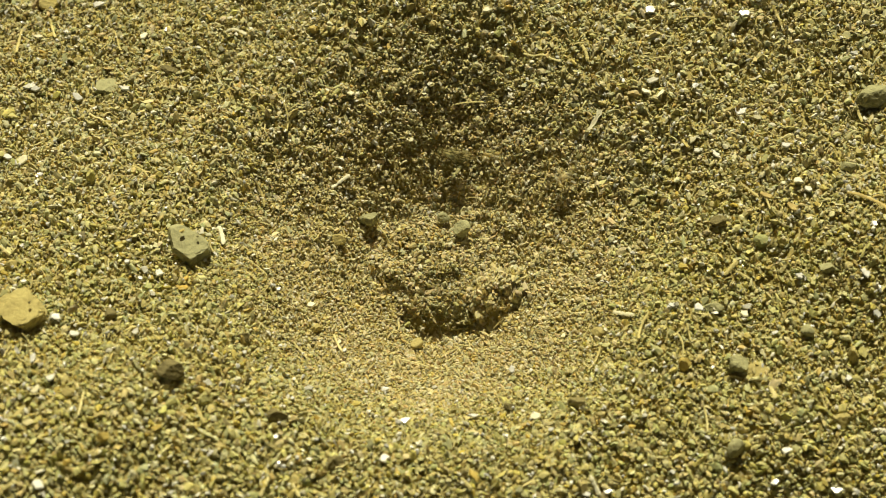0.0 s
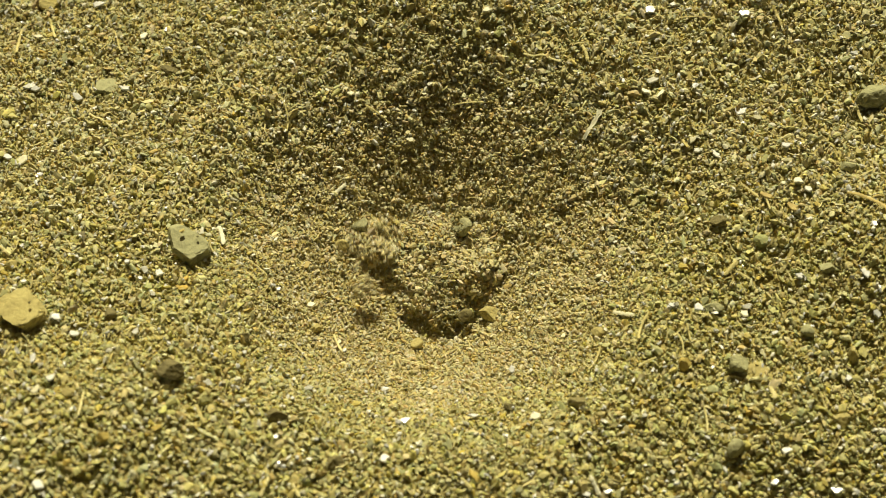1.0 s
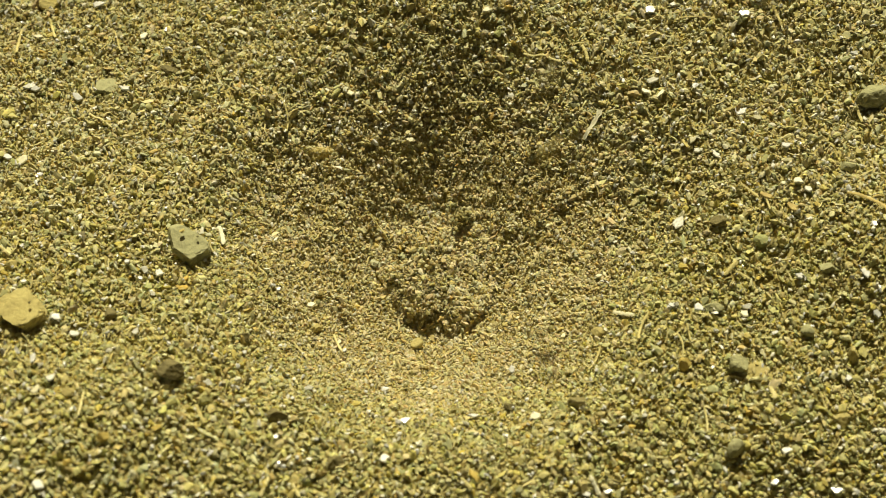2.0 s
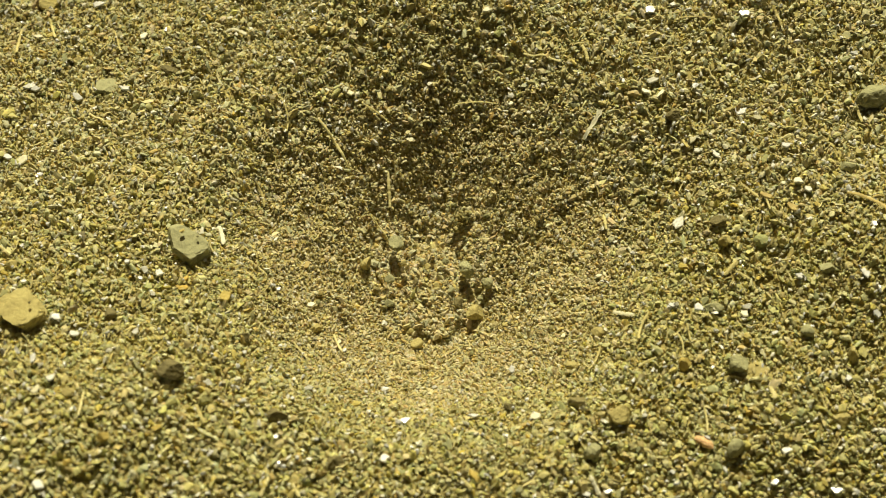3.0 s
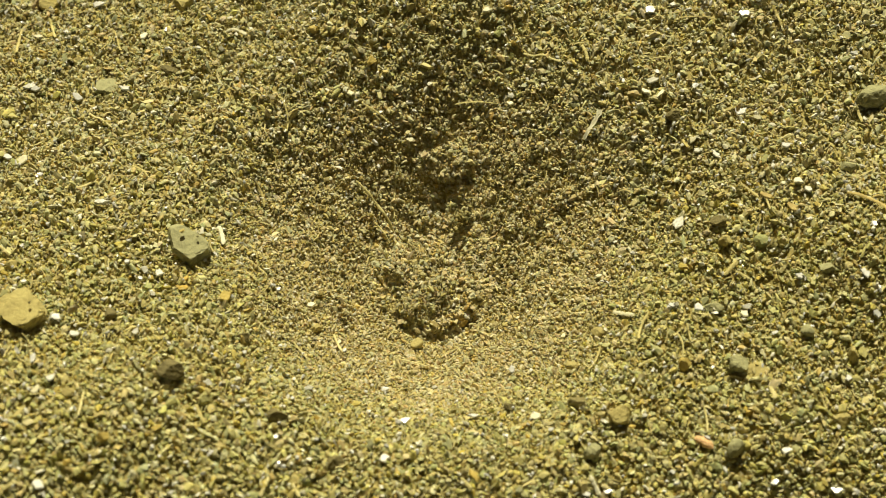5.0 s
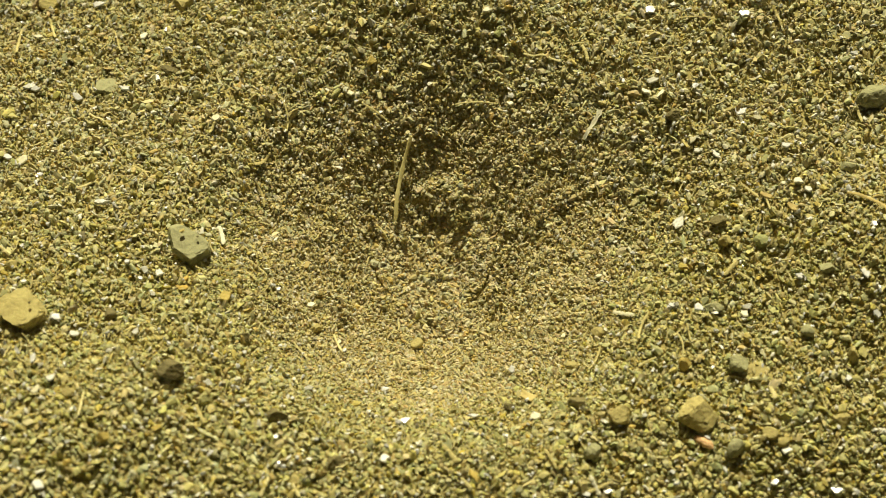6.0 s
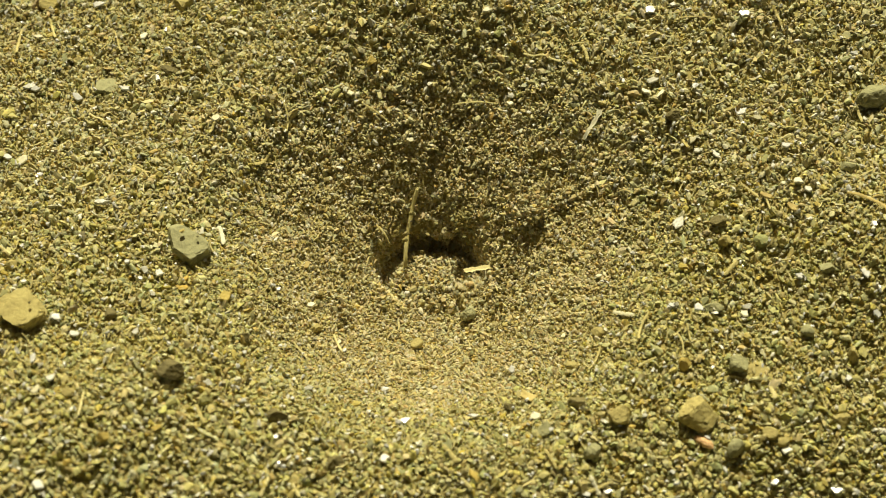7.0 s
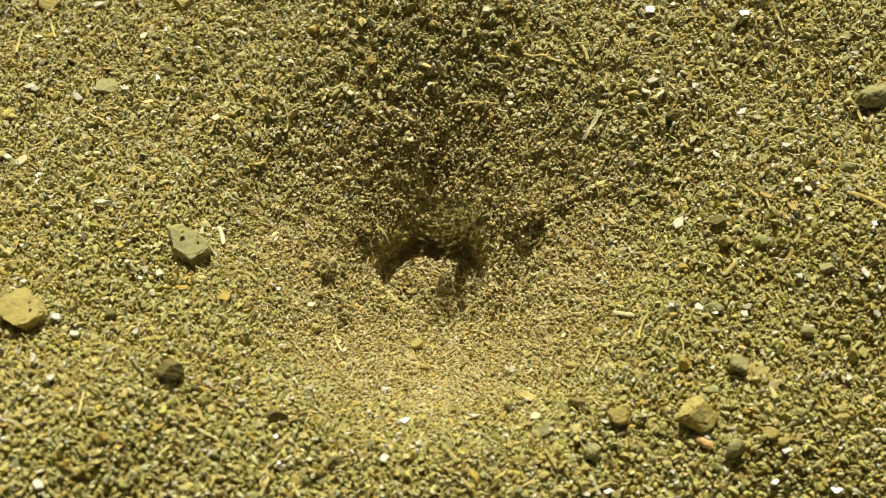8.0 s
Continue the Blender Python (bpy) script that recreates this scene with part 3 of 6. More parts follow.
flake(20.6, 24.8, 1.17, 1.17, 0, MICA, "clear glinting mica flake lying on sand", 131, name='mica_flake', tip=0.0, roll=0.0)
flake(29.3, 23.3, 1.17, 0.82, 0, MICA, "clear glinting mica flake lying on sand", 132, name='mica_flake', tip=4.8, roll=-6.4)
flake(6.7, -10.7, 0.69, 0.89, 0, MICA, "clear glinting mica flake lying on sand", 133, name='mica_flake', tip=9.6, roll=-12.8)
flake(3.3, -16.7, 1.25, 0.58, 5, MICA, "clear glinting mica flake lying on sand", 134, name='mica_flake', tip=-12.8, roll=11.2)
flake(-2.6, -17.1, 1.44, 0.67, 25, MICA, "clear glinting mica flake lying on sand", 135, name='mica_flake', tip=-8.0, roll=4.8)
flake(29.3, -20.1, 1.13, 0.85, 20, QUARTZ, "white opaque quartz chip lying on sand", 136, name='quartz_chip', tip=-4.4, roll=-2.2)
flake(8.6, -16.9, 1.25, 0.77, 0, BLEACHED, "cream-coloured shell chip lying on sand", 137, name='shell_chip', tip=2.2, roll=-11.0)
flake(9.7, -18.5, 0.67, 0.57, 0, MICA, "clear glinting mica flake lying on sand", 138, name='mica_flake', tip=6.4, roll=-14.4)
flake(-29.4, -22.0, 0.66, 0.47, 0, MICA, "clear glinting mica flake lying on sand", 139, name='mica_flake', tip=11.2, roll=9.6)
flake(-13.0, -20.2, 0.57, 0.76, 0, MICA, "clear glinting mica flake lying on sand", 140, name='mica_flake', tip=-11.2, roll=3.2)
flake(-14.0, -3.6, 0.62, 0.51, 0, MICA, "clear glinting mica flake lying on sand", 141, name='mica_flake', tip=-6.4, roll=-3.2)
flake(-8.0, -8.4, 0.60, 0.50, 0, MICA, "clear glinting mica flake lying on sand", 142, name='mica_flake', tip=-1.6, roll=-9.6)
flake(-8.6, -7.2, 0.70, 0.50, 60, BLEACHED, "cream-coloured shell chip lying on sand", 143, name='shell_chip', tip=4.4, roll=19.8)
flake(22.7, -19.1, 0.67, 0.57, 0, MICA, "clear glinting mica flake lying on sand", 144, name='mica_flake', tip=8.0, roll=8.0)
flake(19.7, -21.8, 0.56, 0.56, 0, MICA, "clear glinting mica flake lying on sand", 145, name='mica_flake', tip=12.8, roll=1.6)
flake(33.4, -22.9, 1.20, 0.92, 0, MICA, "clear glinting mica flake lying on sand", 146, name='mica_flake', tip=-9.6, roll=-4.8)
flake(28.2, -22.5, 0.93, 1.11, 0, MICA, "clear glinting mica flake lying on sand", 147, name='mica_flake', tip=-4.8, roll=-11.2)
flake(-31.4, -25.3, 1.20, 0.93, 10, QUARTZ, "white opaque quartz chip lying on sand", 148, name='quartz_chip', tip=0.0, roll=17.6)
flake(35.1, -13.8, 0.69, 0.69, 0, MICA, "clear glinting mica flake lying on sand", 149, name='mica_flake', tip=4.8, roll=6.4)
flake(-2.4, 14.4, 0.88, 0.55, 0, BLEACHED, "cream-coloured shell chip lying on sand", 150, name='shell_chip', tip=13.2, roll=0.0)
flake(-8.2, 18.2, 1.02, 0.90, 0, BLEACHED, "cream-coloured shell chip lying on sand", 151, name='shell_chip', tip=-17.6, roll=-8.8)
flake(-29.0, 26.1, 0.81, 1.16, -20, BLEACHED, "cream-coloured shell chip lying on sand", 152, name='shell_chip', tip=-11.0, roll=-17.6)
flake(-34.8, 28.0, 0.82, 0.47, 0, QUARTZ, "white opaque quartz chip lying on sand", 153, name='quartz_chip', tip=-4.4, roll=15.4)
flake(-39.7, 27.0, 1.04, 0.70, 0, BLEACHED, "cream-coloured shell chip lying on sand", 154, name='shell_chip', tip=2.2, roll=6.6)
flake(-34.2, 31.1, 1.53, 1.06, 0, MICA, "clear glinting mica flake lying on sand", 155, name='mica_flake', tip=6.4, roll=-1.6)
flake(23.7, 10.2, 1.22, 0.55, 40, BLEACHED, "cream-coloured shell chip lying on sand", 156, name='shell_chip', tip=15.4, roll=-11.0)
flake(18.4, 11.1, 0.89, 0.89, 0, QUARTZ, "white opaque quartz chip lying on sand", 157, name='quartz_chip', tip=-15.4, roll=-19.8)
flake(32.3, 4.2, 1.41, 0.97, 10, BLEACHED, "cream-coloured shell chip lying on sand", 158, name='shell_chip', tip=-8.8, roll=13.2)
flake(33.2, 3.5, 0.97, 0.76, 0, QUARTZ, "white opaque quartz chip lying on sand", 159, name='quartz_chip', tip=-2.2, roll=4.4)
flake(31.1, 4.2, 0.76, 0.54, 0, BLEACHED, "cream-coloured shell chip lying on sand", 160, name='shell_chip', tip=4.4, roll=-4.4)
flake(-10.7, -14.7, 0.88, 0.49, 0, QUARTZ, "white opaque quartz chip lying on sand", 161, name='quartz_chip', tip=11.0, roll=-13.2)
flake(-18.8, -15.7, 0.98, 0.78, 0, QUARTZ, "white opaque quartz chip lying on sand", 162, name='quartz_chip', tip=17.6, roll=19.8)
flake(30.8, 24.9, 0.82, 0.71, 0, MICA, "clear glinting mica flake lying on sand", 163, name='mica_flake', tip=-9.6, roll=8.0)
flake(22.9, 25.6, 0.94, 0.71, 0, QUARTZ, "white opaque quartz chip lying on sand", 164, name='quartz_chip', tip=-6.6, roll=2.2)
flake(-11.2, -3.8, 0.82, 0.61, 0, BLEACHED, "cream-coloured shell chip lying on sand", 165, name='shell_chip', tip=0.0, roll=-6.6)
flake(-16.2, -11.7, 0.50, 0.50, 0, MICA, "clear glinting mica flake lying on sand", 166, name='mica_flake', tip=4.8, roll=-11.2)
flake(-33.2, -14.3, 0.59, 1.29, 0, MICA, "clear glinting mica flake lying on sand", 167, name='mica_flake', tip=9.6, roll=12.8)
flake(-25.6, -4.9, 0.72, 0.62, 0, MICA, "clear glinting mica flake lying on sand", 168, name='mica_flake', tip=-12.8, roll=6.4)
flake(-4.1, -21.5, 1.03, 0.94, 0, QUARTZ, "white opaque quartz chip lying on sand", 169, name='quartz_chip', tip=-11.0, roll=0.0)
flake(14.2, -23.7, 0.92, 0.65, 0, MICA, "clear glinting mica flake lying on sand", 170, name='mica_flake', tip=-3.2, roll=-6.4)
flake(4.9, 25.3, 0.94, 0.70, 0, BLEACHED, "cream-coloured shell chip lying on sand", 171, name='shell_chip', tip=2.2, roll=-17.6)
flake(39.2, 18.5, 1.04, 0.69, 0, MICA, "clear glinting mica flake lying on sand", 172, name='mica_flake', tip=6.4, roll=11.2)
flake(22.6, 9.6, 0.44, 0.44, 0, QUARTZ, "white opaque quartz chip lying on sand", 173, name='quartz_chip', tip=15.4, roll=6.6)
flake(7.1, 17.3, 0.79, 0.79, 0, BLEACHED, "cream-coloured shell chip lying on sand", 174, name='shell_chip', tip=-15.4, roll=-2.2)
flake(14.8, -1.8, 0.72, 0.41, 0, BLEACHED, "cream-coloured shell chip lying on sand", 175, name='shell_chip', tip=-8.8, roll=-11.0)
flake(0.0, -11.4, 0.78, 0.49, 0, QUARTZ, "white opaque quartz chip lying on sand", 176, name='quartz_chip', tip=-2.2, roll=-19.8)
flake(17.6, -17.2, 0.67, 0.48, 0, QUARTZ, "white opaque quartz chip lying on sand", 177, name='quartz_chip', tip=4.4, roll=13.2)
flake(12.5, -24.0, 0.83, 0.46, 0, MICA, "clear glinting mica flake lying on sand", 178, name='mica_flake', tip=8.0, roll=3.2)
flake(37.9, -8.5, 0.71, 1.02, 0, MICA, "clear glinting mica flake lying on sand", 179, name='mica_flake', tip=12.8, roll=-3.2)
# Straw and plant bits.
straw(14.7, 13.4, 1.60, 2.18, 0.2, BLEACHED, "bleached flat straw splinter on the pit slope", split=True)
straw(-19.3, 1.3, 0.66, -2.22, 0.18, BLEACHED, "bleached straw splinter lying on sand", bow=0.1)
straw(18.0, -8.8, 1.01, 2.60, 0.10, STRAW, "short dry straw fibre lying on sand", bow=0.2)
straw(25.9, -3.5, 1.19, 1.34, 0.17, STRAW, "short dry straw fibre lying on sand", bow=0)
straw(26.9, -4.2, 1.20, -0.66, 0.12, STRAW, "short dry straw fibre lying on sand", bow=0.1)
straw(-8.7, -7.5, 0.82, -2.09, 0.10, STRAW, "short dry straw fibre lying on sand", bow=0)
straw(-19.2, -18.7, 0.78, -1.57, 0.14, STRAW, "short dry straw fibre lying on sand", bow=0)
straw(10.2, 20.8, 3.44, -1.58, 0.11, STRAW, "short dry straw fibre lying on sand", bow=0.1)
straw(14.2, 20.3, 0.48, -1.68, 0.16, STRAW, "short dry straw fibre lying on sand", bow=0.1)
straw(32.6, 23.0, 0.41, -1.59, 0.14, STRAW, "short dry straw fibre lying on sand", bow=0)
straw(24.9, 23.2, 3.34, -0.87, 0.08, STRAW, "short dry straw fibre lying on sand", bow=0.2)
straw(-5.6, 16.3, 2.23, -1.37, 0.11, STRAW, "short dry straw fibre lying on sand", bow=0.1)
straw(16.5, -6.8, 1.57, -1.03, 0.19, BLEACHED, "bleached straw splinter lying on sand", bow=0)
straw(20.7, 19.1, 2.83, -0.65, 0.08, STRAW, "short dry straw fibre lying on sand", bow=0)
straw(38.9, 11.6, 0.25, -1.21, 0.13, STRAW, "short dry straw fibre lying on sand", bow=0)
straw(-27.1, 7.6, 1.64, -1.55, 0.10, STRAW, "short dry straw fibre lying on sand", bow=0.2)
straw(-31.7, 14.5, 2.44, -2.01, 0.08, STRAW, "short dry straw fibre lying on sand", bow=0)
straw(-16.3, 7.1, 0.86, -2.18, 0.10, STRAW, "short dry straw fibre lying on sand", bow=0.2)
straw(-38.5, 28.1, 1.12, -3.09, 0.11, STRAW, "short dry straw fibre lying on sand", bow=0)
straw(-41.6, 26.4, -0.09, 3.59, 0.14, STRAW, "short dry straw fibre lying on sand", bow=0.1)
straw(-31.6, 25.8, 0.93, -2.86, 0.08, STRAW, "short dry straw fibre lying on sand", bow=0)
straw(28.1, 3.8, 1.31, -1.74, 0.10, STRAW, "short dry straw fibre lying on sand", bow=0)
straw(29.5, 2.4, 0.36, -1.60, 0.10, STRAW, "short dry straw fibre lying on sand", bow=0)
straw(21.8, -9.8, 0.23, -1.66, 0.07, STRAW, "short dry straw fibre lying on sand", bow=0)
straw(20.9, -10.9, 0.30, -2.46, 0.07, STRAW, "short dry straw fibre lying on sand", bow=0.3)
straw(22.6, -17.3, 0.27, -2.78, 0.09, STRAW, "short dry straw fibre lying on sand", bow=0.2)
straw(2.6, -23.4, 0.92, -0.91, 0.13, STRAW, "short dry straw fibre lying on sand", bow=0)
straw(-13.7, -24.5, 0.59, 1.48, 0.15, STRAW, "short dry straw fibre lying on sand", bow=0)
straw(13.2, -23.3, 0.77, -1.32, 0.18, BLEACHED, "bleached straw splinter lying on sand", bow=0)
straw(-11.2, -24.6, 0.64, -1.09, 0.15, STRAW, "short dry straw fibre lying on sand", bow=0)
straw(3.8, 17.6, 4.41, -0.02, 0.08, STRAW, "short dry straw fibre lying on sand", bow=0.2)
straw(-5.5, 6.8, 2.19, -2.26, 0.08, STRAW, "short dry straw fibre lying on sand", bow=0.2)
straw(-14.4, 15.4, 0.61, -3.11, 0.07, STRAW, "short dry straw fibre lying on sand", bow=0.3)
straw(-28.6, -18.7, 0.13, 2.26, 0.09, STRAW, "short dry straw fibre lying on sand", bow=0)
straw(-37.8, -2.0, 1.10, -0.83, 0.12, STRAW, "short dry straw fibre lying on sand", bow=0)
straw(-2.1, -7.7, 3.06, -0.40, 0.07, STRAW, "short dry straw fibre lying on sand", bow=0.1)
straw(13.8, -11.0, -1.11, -2.35, 0.07, STRAW, "short dry straw fibre lying on sand", bow=0.2)
straw(-16.2, -1.5, 2.09, -1.52, 0.06, STRAW, "short dry straw fibre lying on sand", bow=0.1)
straw(-11.7, -9.9, 1.32, -1.73, 0.07, STRAW, "short dry straw fibre lying on sand", bow=0)
straw(32.7, -15.9, 0.47, -1.39, 0.09, STRAW, "short dry straw fibre lying on sand", bow=0)
straw(28.4, -15.4, 0.35, -1.11, 0.19, STRAW, "short dry straw fibre lying on sand", bow=0.1)
straw(18.1, -12.4, 1.51, 0.83, 0.09, STRAW, "short dry straw fibre lying on sand", bow=0.1)
straw(-19.7, 25.6, 2.16, -0.79, 0.16, BLEACHED, "pale curled sliver of shell on sand", name="shell_sliver", bow=0.5, up=0.55)
rootlet(37.8, 1.2, 2.92, -2.35)
flake(29.5, 3.0, 2.0, 0.7, -15, HUSK, "torn brown husk lying on sand", 301, name="husk_scrap", bend=0.2, group="")
flake(31.6, 1.8, 1.5, 0.9, -40, HUSK, "torn brown husk lying on sand", 302, name="husk_scrap", bend=0.2, group="")


# ---- the loose heap in the pit, and what is thrown out of it ----
def flared(v):
    """A heap widens towards its foot."""
    wide = 0.9 + 0.5 * np.clip(0.4 - v[:, 2], 0, 0.8)
    return v * np.column_stack([wide, wide, np.ones(len(v))])


def lump(a, b, c, n, seed, label, mid=0.135, coarse=0.04, name="sand_lump", tilt=0.0, bulge=0.34, mat=FRESH):
    """A lump of loose sand: a soil core under a crust of grains, half axes a, b, c millimetres."""
    g = np.random.default_rng(seed)
    v, f = ball(4)
    off = Vector(g.uniform(-40, 40, 3))
    k = np.array([1 + bulge * noise.noise(Vector(p) * 1.5 + off) + 0.15 * noise.noise(Vector(p) * 4.0 + off) for p in v])
    v = flared(v * k[:, None]) * np.array([a, b, c])
    ct, st = math.cos(radians(tilt)), math.sin(radians(tilt))
    lean = np.array([[1, 0, 0], [0, ct, st], [0, -st, ct]])
    whole = new(name)
    core = new("core", mesh_from("core", v @ lean * 0.95 * MM, f, SOIL))
    core.parent = whole
    n = int(n * 2.2)
    way = g.normal(size=(n, 3))
    way /= np.linalg.norm(way, axis=1)[:, None]
    way[:, 2] = np.where(way[:, 2] < -0.5, -way[:, 2], way[:, 2])
    r = np.array([1 + bulge * noise.noise(Vector(p) * 1.5 + off) + 0.15 * noise.noise(Vector(p) * 4.0 + off) for p in way])
    size = np.clip(mid * np.exp(g.normal(0, 0.38, n)), 0.07, 0.34)
    size[g.random(n) < coarse] *= 1.55
    at = flared(way * r[:, None]) * np.array([a, b, c]) * g.uniform(0.97, 1.03, (n, 1)) + way * (size * g.uniform(0.0, 0.8, n))[:, None]
    at = at @ lean
    crust = new("grain_crust", grain_mesh("grain_crust", at, size, BALL1, mat, 0.24))
    crust.parent = whole
    tagged(core, "dark damp soil core")
    tagged(crust, "crust of loose sand grains")
    return tagged(whole, label, "sand", "lumps of sand in the pit")


def filling():
    """The loose sand that fills the hole up to the pit's own slope: a core with a crust of grains, about the hole's middle."""
    z0 = float(pit_z(np.array(HOLE[0]), np.array(HOLE[1])))
    v, f = ball(4)
    x, y = v[:, 0] * (HOLE[2] + 0.9), v[:, 1] * (HOLE[2] + 0.9) / 1.1
    top = pit_z(x + HOLE[0], y + HOLE[1]) - z0 - 0.15
    z = top - (1 - v[:, 2]) * 2.6
    whole = new("sand_filling")
    core = new("core", mesh_from("core", np.column_stack([x, y, np.where(v[:, 2] > 0, top - 0.12 * (1 - v[:, 2]), z)]) * MM, f, SOIL))
    g = np.random.default_rng(77)
    n = 4200
    a, r = g.uniform(0, 2 * np.pi, n), np.sqrt(g.random(n)) * (HOLE[2] + 0.7)
    size = np.clip(0.155 * np.exp(g.normal(0, 0.4, n)), 0.08, 0.42)
    x, y = np.cos(a) * r, np.sin(a) * r / 1.1
    at = np.column_stack([x, y, pit_z(x + HOLE[0], y + HOLE[1]) - z0 + g.uniform(-0.05, 0.12, n)])
    crust = new("grain_crust", grain_mesh("grain_crust", at, size, BALL1, FRESH, 0.24))
    core.parent = crust.parent = whole
    tagged(core, "dark damp soil core")
    tagged(crust, "crust of loose sand grains")
    whole.matrix_world = pose(*rest(HOLE[0], HOLE[1], 0.0))
    return tagged(whole, "loose ochre sand filling the pit's hole", "sand", "lumps of sand in the pit")


def clod(r, n, seed, mat=FRESH, flat=0.8, name="thrown_clod", label="loose clod of sand flung out of the pit"):
    """A few grains that fly together."""
    g = np.random.default_rng(seed)
    at = g.normal(0, 0.45 * r, (n, 3)) * np.array([1.2, 0.9, flat])
    size = np.clip(0.17 * np.exp(g.normal(0, 0.3, n)), 0.1, 0.4)
    return tagged(new(name, grain_mesh(name, at, size, BALL1, mat)), label, "sand clod", "flung clods of sand")


def crumb_shape(r, seed):
    """One crumb of caked grains."""
    return new("crumb_shape", stone_mesh("crumb_shape", r, r * 0.8, r * 0.7, seed, SHADED, knobs=0.3, cuts=3, level=2))


def carpet(turn, r0, r1, wide, seed):
    """A thin sheet of grains on the pit's wall, about its own middle; turn: degrees round the pit."""
    g = np.random.default_rng(seed)
    n = int((r1 - r0) * wide * 5.5)
    rad, side = g.uniform(r0, r1, n), g.uniform(-wide / 2, wide / 2, n)
    keep = ((rad - (r0 + r1) / 2) / (r1 - r0)) ** 2 + (side / wide) ** 2 < 0.25 * g.uniform(0.5, 1.1, n)
    rad, side = rad[keep], side[keep]
    c, s = math.cos(radians(turn)), math.sin(radians(turn))
    x, y = c * rad - s * side, s * rad + c * side
    size = np.clip(0.14 * np.exp(g.normal(0, 0.3, len(x))), 0.1, 0.5)
    z = ground_z(x, y) + 0.3 + size * g.uniform(0.2, 0.9, len(x))
    mx, my = c * (r0 + r1) / 2, s * (r0 + r1) / 2
    mz = float(ground_z(np.array(mx), np.array(my))) + 0.3
    ob = new("sand_sheet", grain_mesh("sand_sheet", np.column_stack([x - mx, y - my, z - mz]), size, BALL1, FRESH, 0.24))
    ob.matrix_world = pose(mx * MM, my * MM, mz * MM)
    return tagged(ob, "thin sheet of sand slipping down the pit wall", "sand", "slipping sheets of sand")


def keyed(ob, *rows):
    """Moves a thing by rows of seconds, plan x, y, height over the pit's wall or floor in millimetres, and a turn in degrees."""
    walk(ob, [(t, pose(*rest(x, y, up), turn * 0.6, turn * 0.3, turn)) for t, x, y, up, turn in rows])


def thrown(ob, t0, t1, end, start=(0.0, 2.0, -18.5), high=22.0, spin=200.0):
    """Buried until t0, then flung in an arc, and at rest from t1 on; end is the pose in which it lies."""
    a, b = Vector(start) * MM, end.translation
    rows = [(0.0, Matrix.Translation(a) @ end.to_quaternion().to_matrix().to_4x4())]
    n = max(3, round((t1 - t0) * FPS))
    for k in range(n + 1):
        s = k / n
        p = a.lerp(b, s)
        p.z += 4 * high * MM * s * (1 - s)
        q = Matrix.Rotation(radians(spin * (1 - s)), 4, Vector((0.8, 0.5, 0.3)).normalized())
        rows.append((t0 + (t1 - t0) * s, Matrix.Translation(p) @ q @ end.to_quaternion().to_matrix().to_4x4()))
    rows[0] = (0.0, rows[1][1])
    rows.append((8.0, end))
    walk(ob, rows)


def slip(ob, turn, *rows):
    """Slides a sheet of grains down the wall: rows of seconds and millimetres gone, towards the pit's axis."""
    at, c, s = ob.matrix_world.translation.copy(), math.cos(radians(turn)), math.sin(radians(turn))
    z0 = float(ground_z(np.array(at.x / MM), np.array(at.y / MM)))
    out = []
    for t, d in rows:
        x, y = at.x / MM - c * d, at.y / MM - s * d
        out.append((t, pose(x * MM, y * MM, at.z + (float(ground_z(np.array(x), np.array(y))) - z0) * MM)))
    walk(ob, out)


plug = filling()
heap = lump(8.0, 7.2, 3.4, 4600, 1, "low heap of loose sand filling the pit bottom", coarse=0.05, name="sand_mound", bulge=0.22)
apron = lump(6.9, 6.0, 1.5, 3400, 9, "flat sunlit apron of gritty sand in the pit", 0.15, 0.07, name="sand_mound", tilt=4, bulge=0.14)
mound = lump(5.0, 3.9, 3.7, 3000, 2, "dark rounded mound of sand heaving in the pit", 0.12, 0.02, mat=MOIST_SHADED)
swell = lump(4.2, 3.4, 2.8, 2000, 3, "swelling lump of loose sand beside the mound", coarse=0.03)
knoll = lump(3.0, 2.5, 2.5, 1000, 14, "steep little lump of coarse crumbly sand", 0.16, 0.1)
ledge = lump(3.3, 2.0, 1.3, 620, 6, "small ledge of sand hanging on the pit wall", tilt=33.0)
toe = lump(4.2, 2.6, 2.0, 900, 7, "spill of coarse grit at the heap's foot", 0.16, 0.07)
dusky = pebble(0.0, 3.0, 1, 0.8, 0.7, 0, GREY, "grey-brown pebble tumbling in the pit", 201, name="pebble", group="pebbles in the pit", cuts=3)
tan_one = pebble(0.0, 3.0, 0.75, 0.6, 0.6, 0, CLAY, "tan rounded pebble tumbling in the pit", 202, name="pebble", group="pebbles in the pit", cuts=3)
pale_one = pebble(0.0, 3.0, 1.1, 0.8, 0.6, 0, CLAY, "pale tan flattened pebble tumbling in the pit", 203, name="pebble", group="pebbles in the pit", cuts=3)
roller = pebble(0.0, 3.0, 0.95, 0.85, 0.8, 0, GREY, "round grey-brown pebble rolling in the pit", 204, name="pebble", group="pebbles in the pit", cuts=3)
small_one = pebble(0.0, 3.0, 0.7, 0.6, 0.55, 0, GREY, "small grey pebble rolling in the pit", 205, name="pebble", group="pebbles in the pit", cuts=3)
dark_one = pebble(0.0, 3.0, 0.7, 0.6, 0.55, 0, DARK, "small dark pebble rolling in the pit", 206, name="pebble", group="pebbles in the pit", cuts=3)
chunk = pebble(0.0, 3.0, 1.25, 1.0, 1.9, 0, CLAY, "tan pointed chunk of earth tumbling in the pit", 207, name="earth_clod", group="pebbles in the pit", cuts=5)
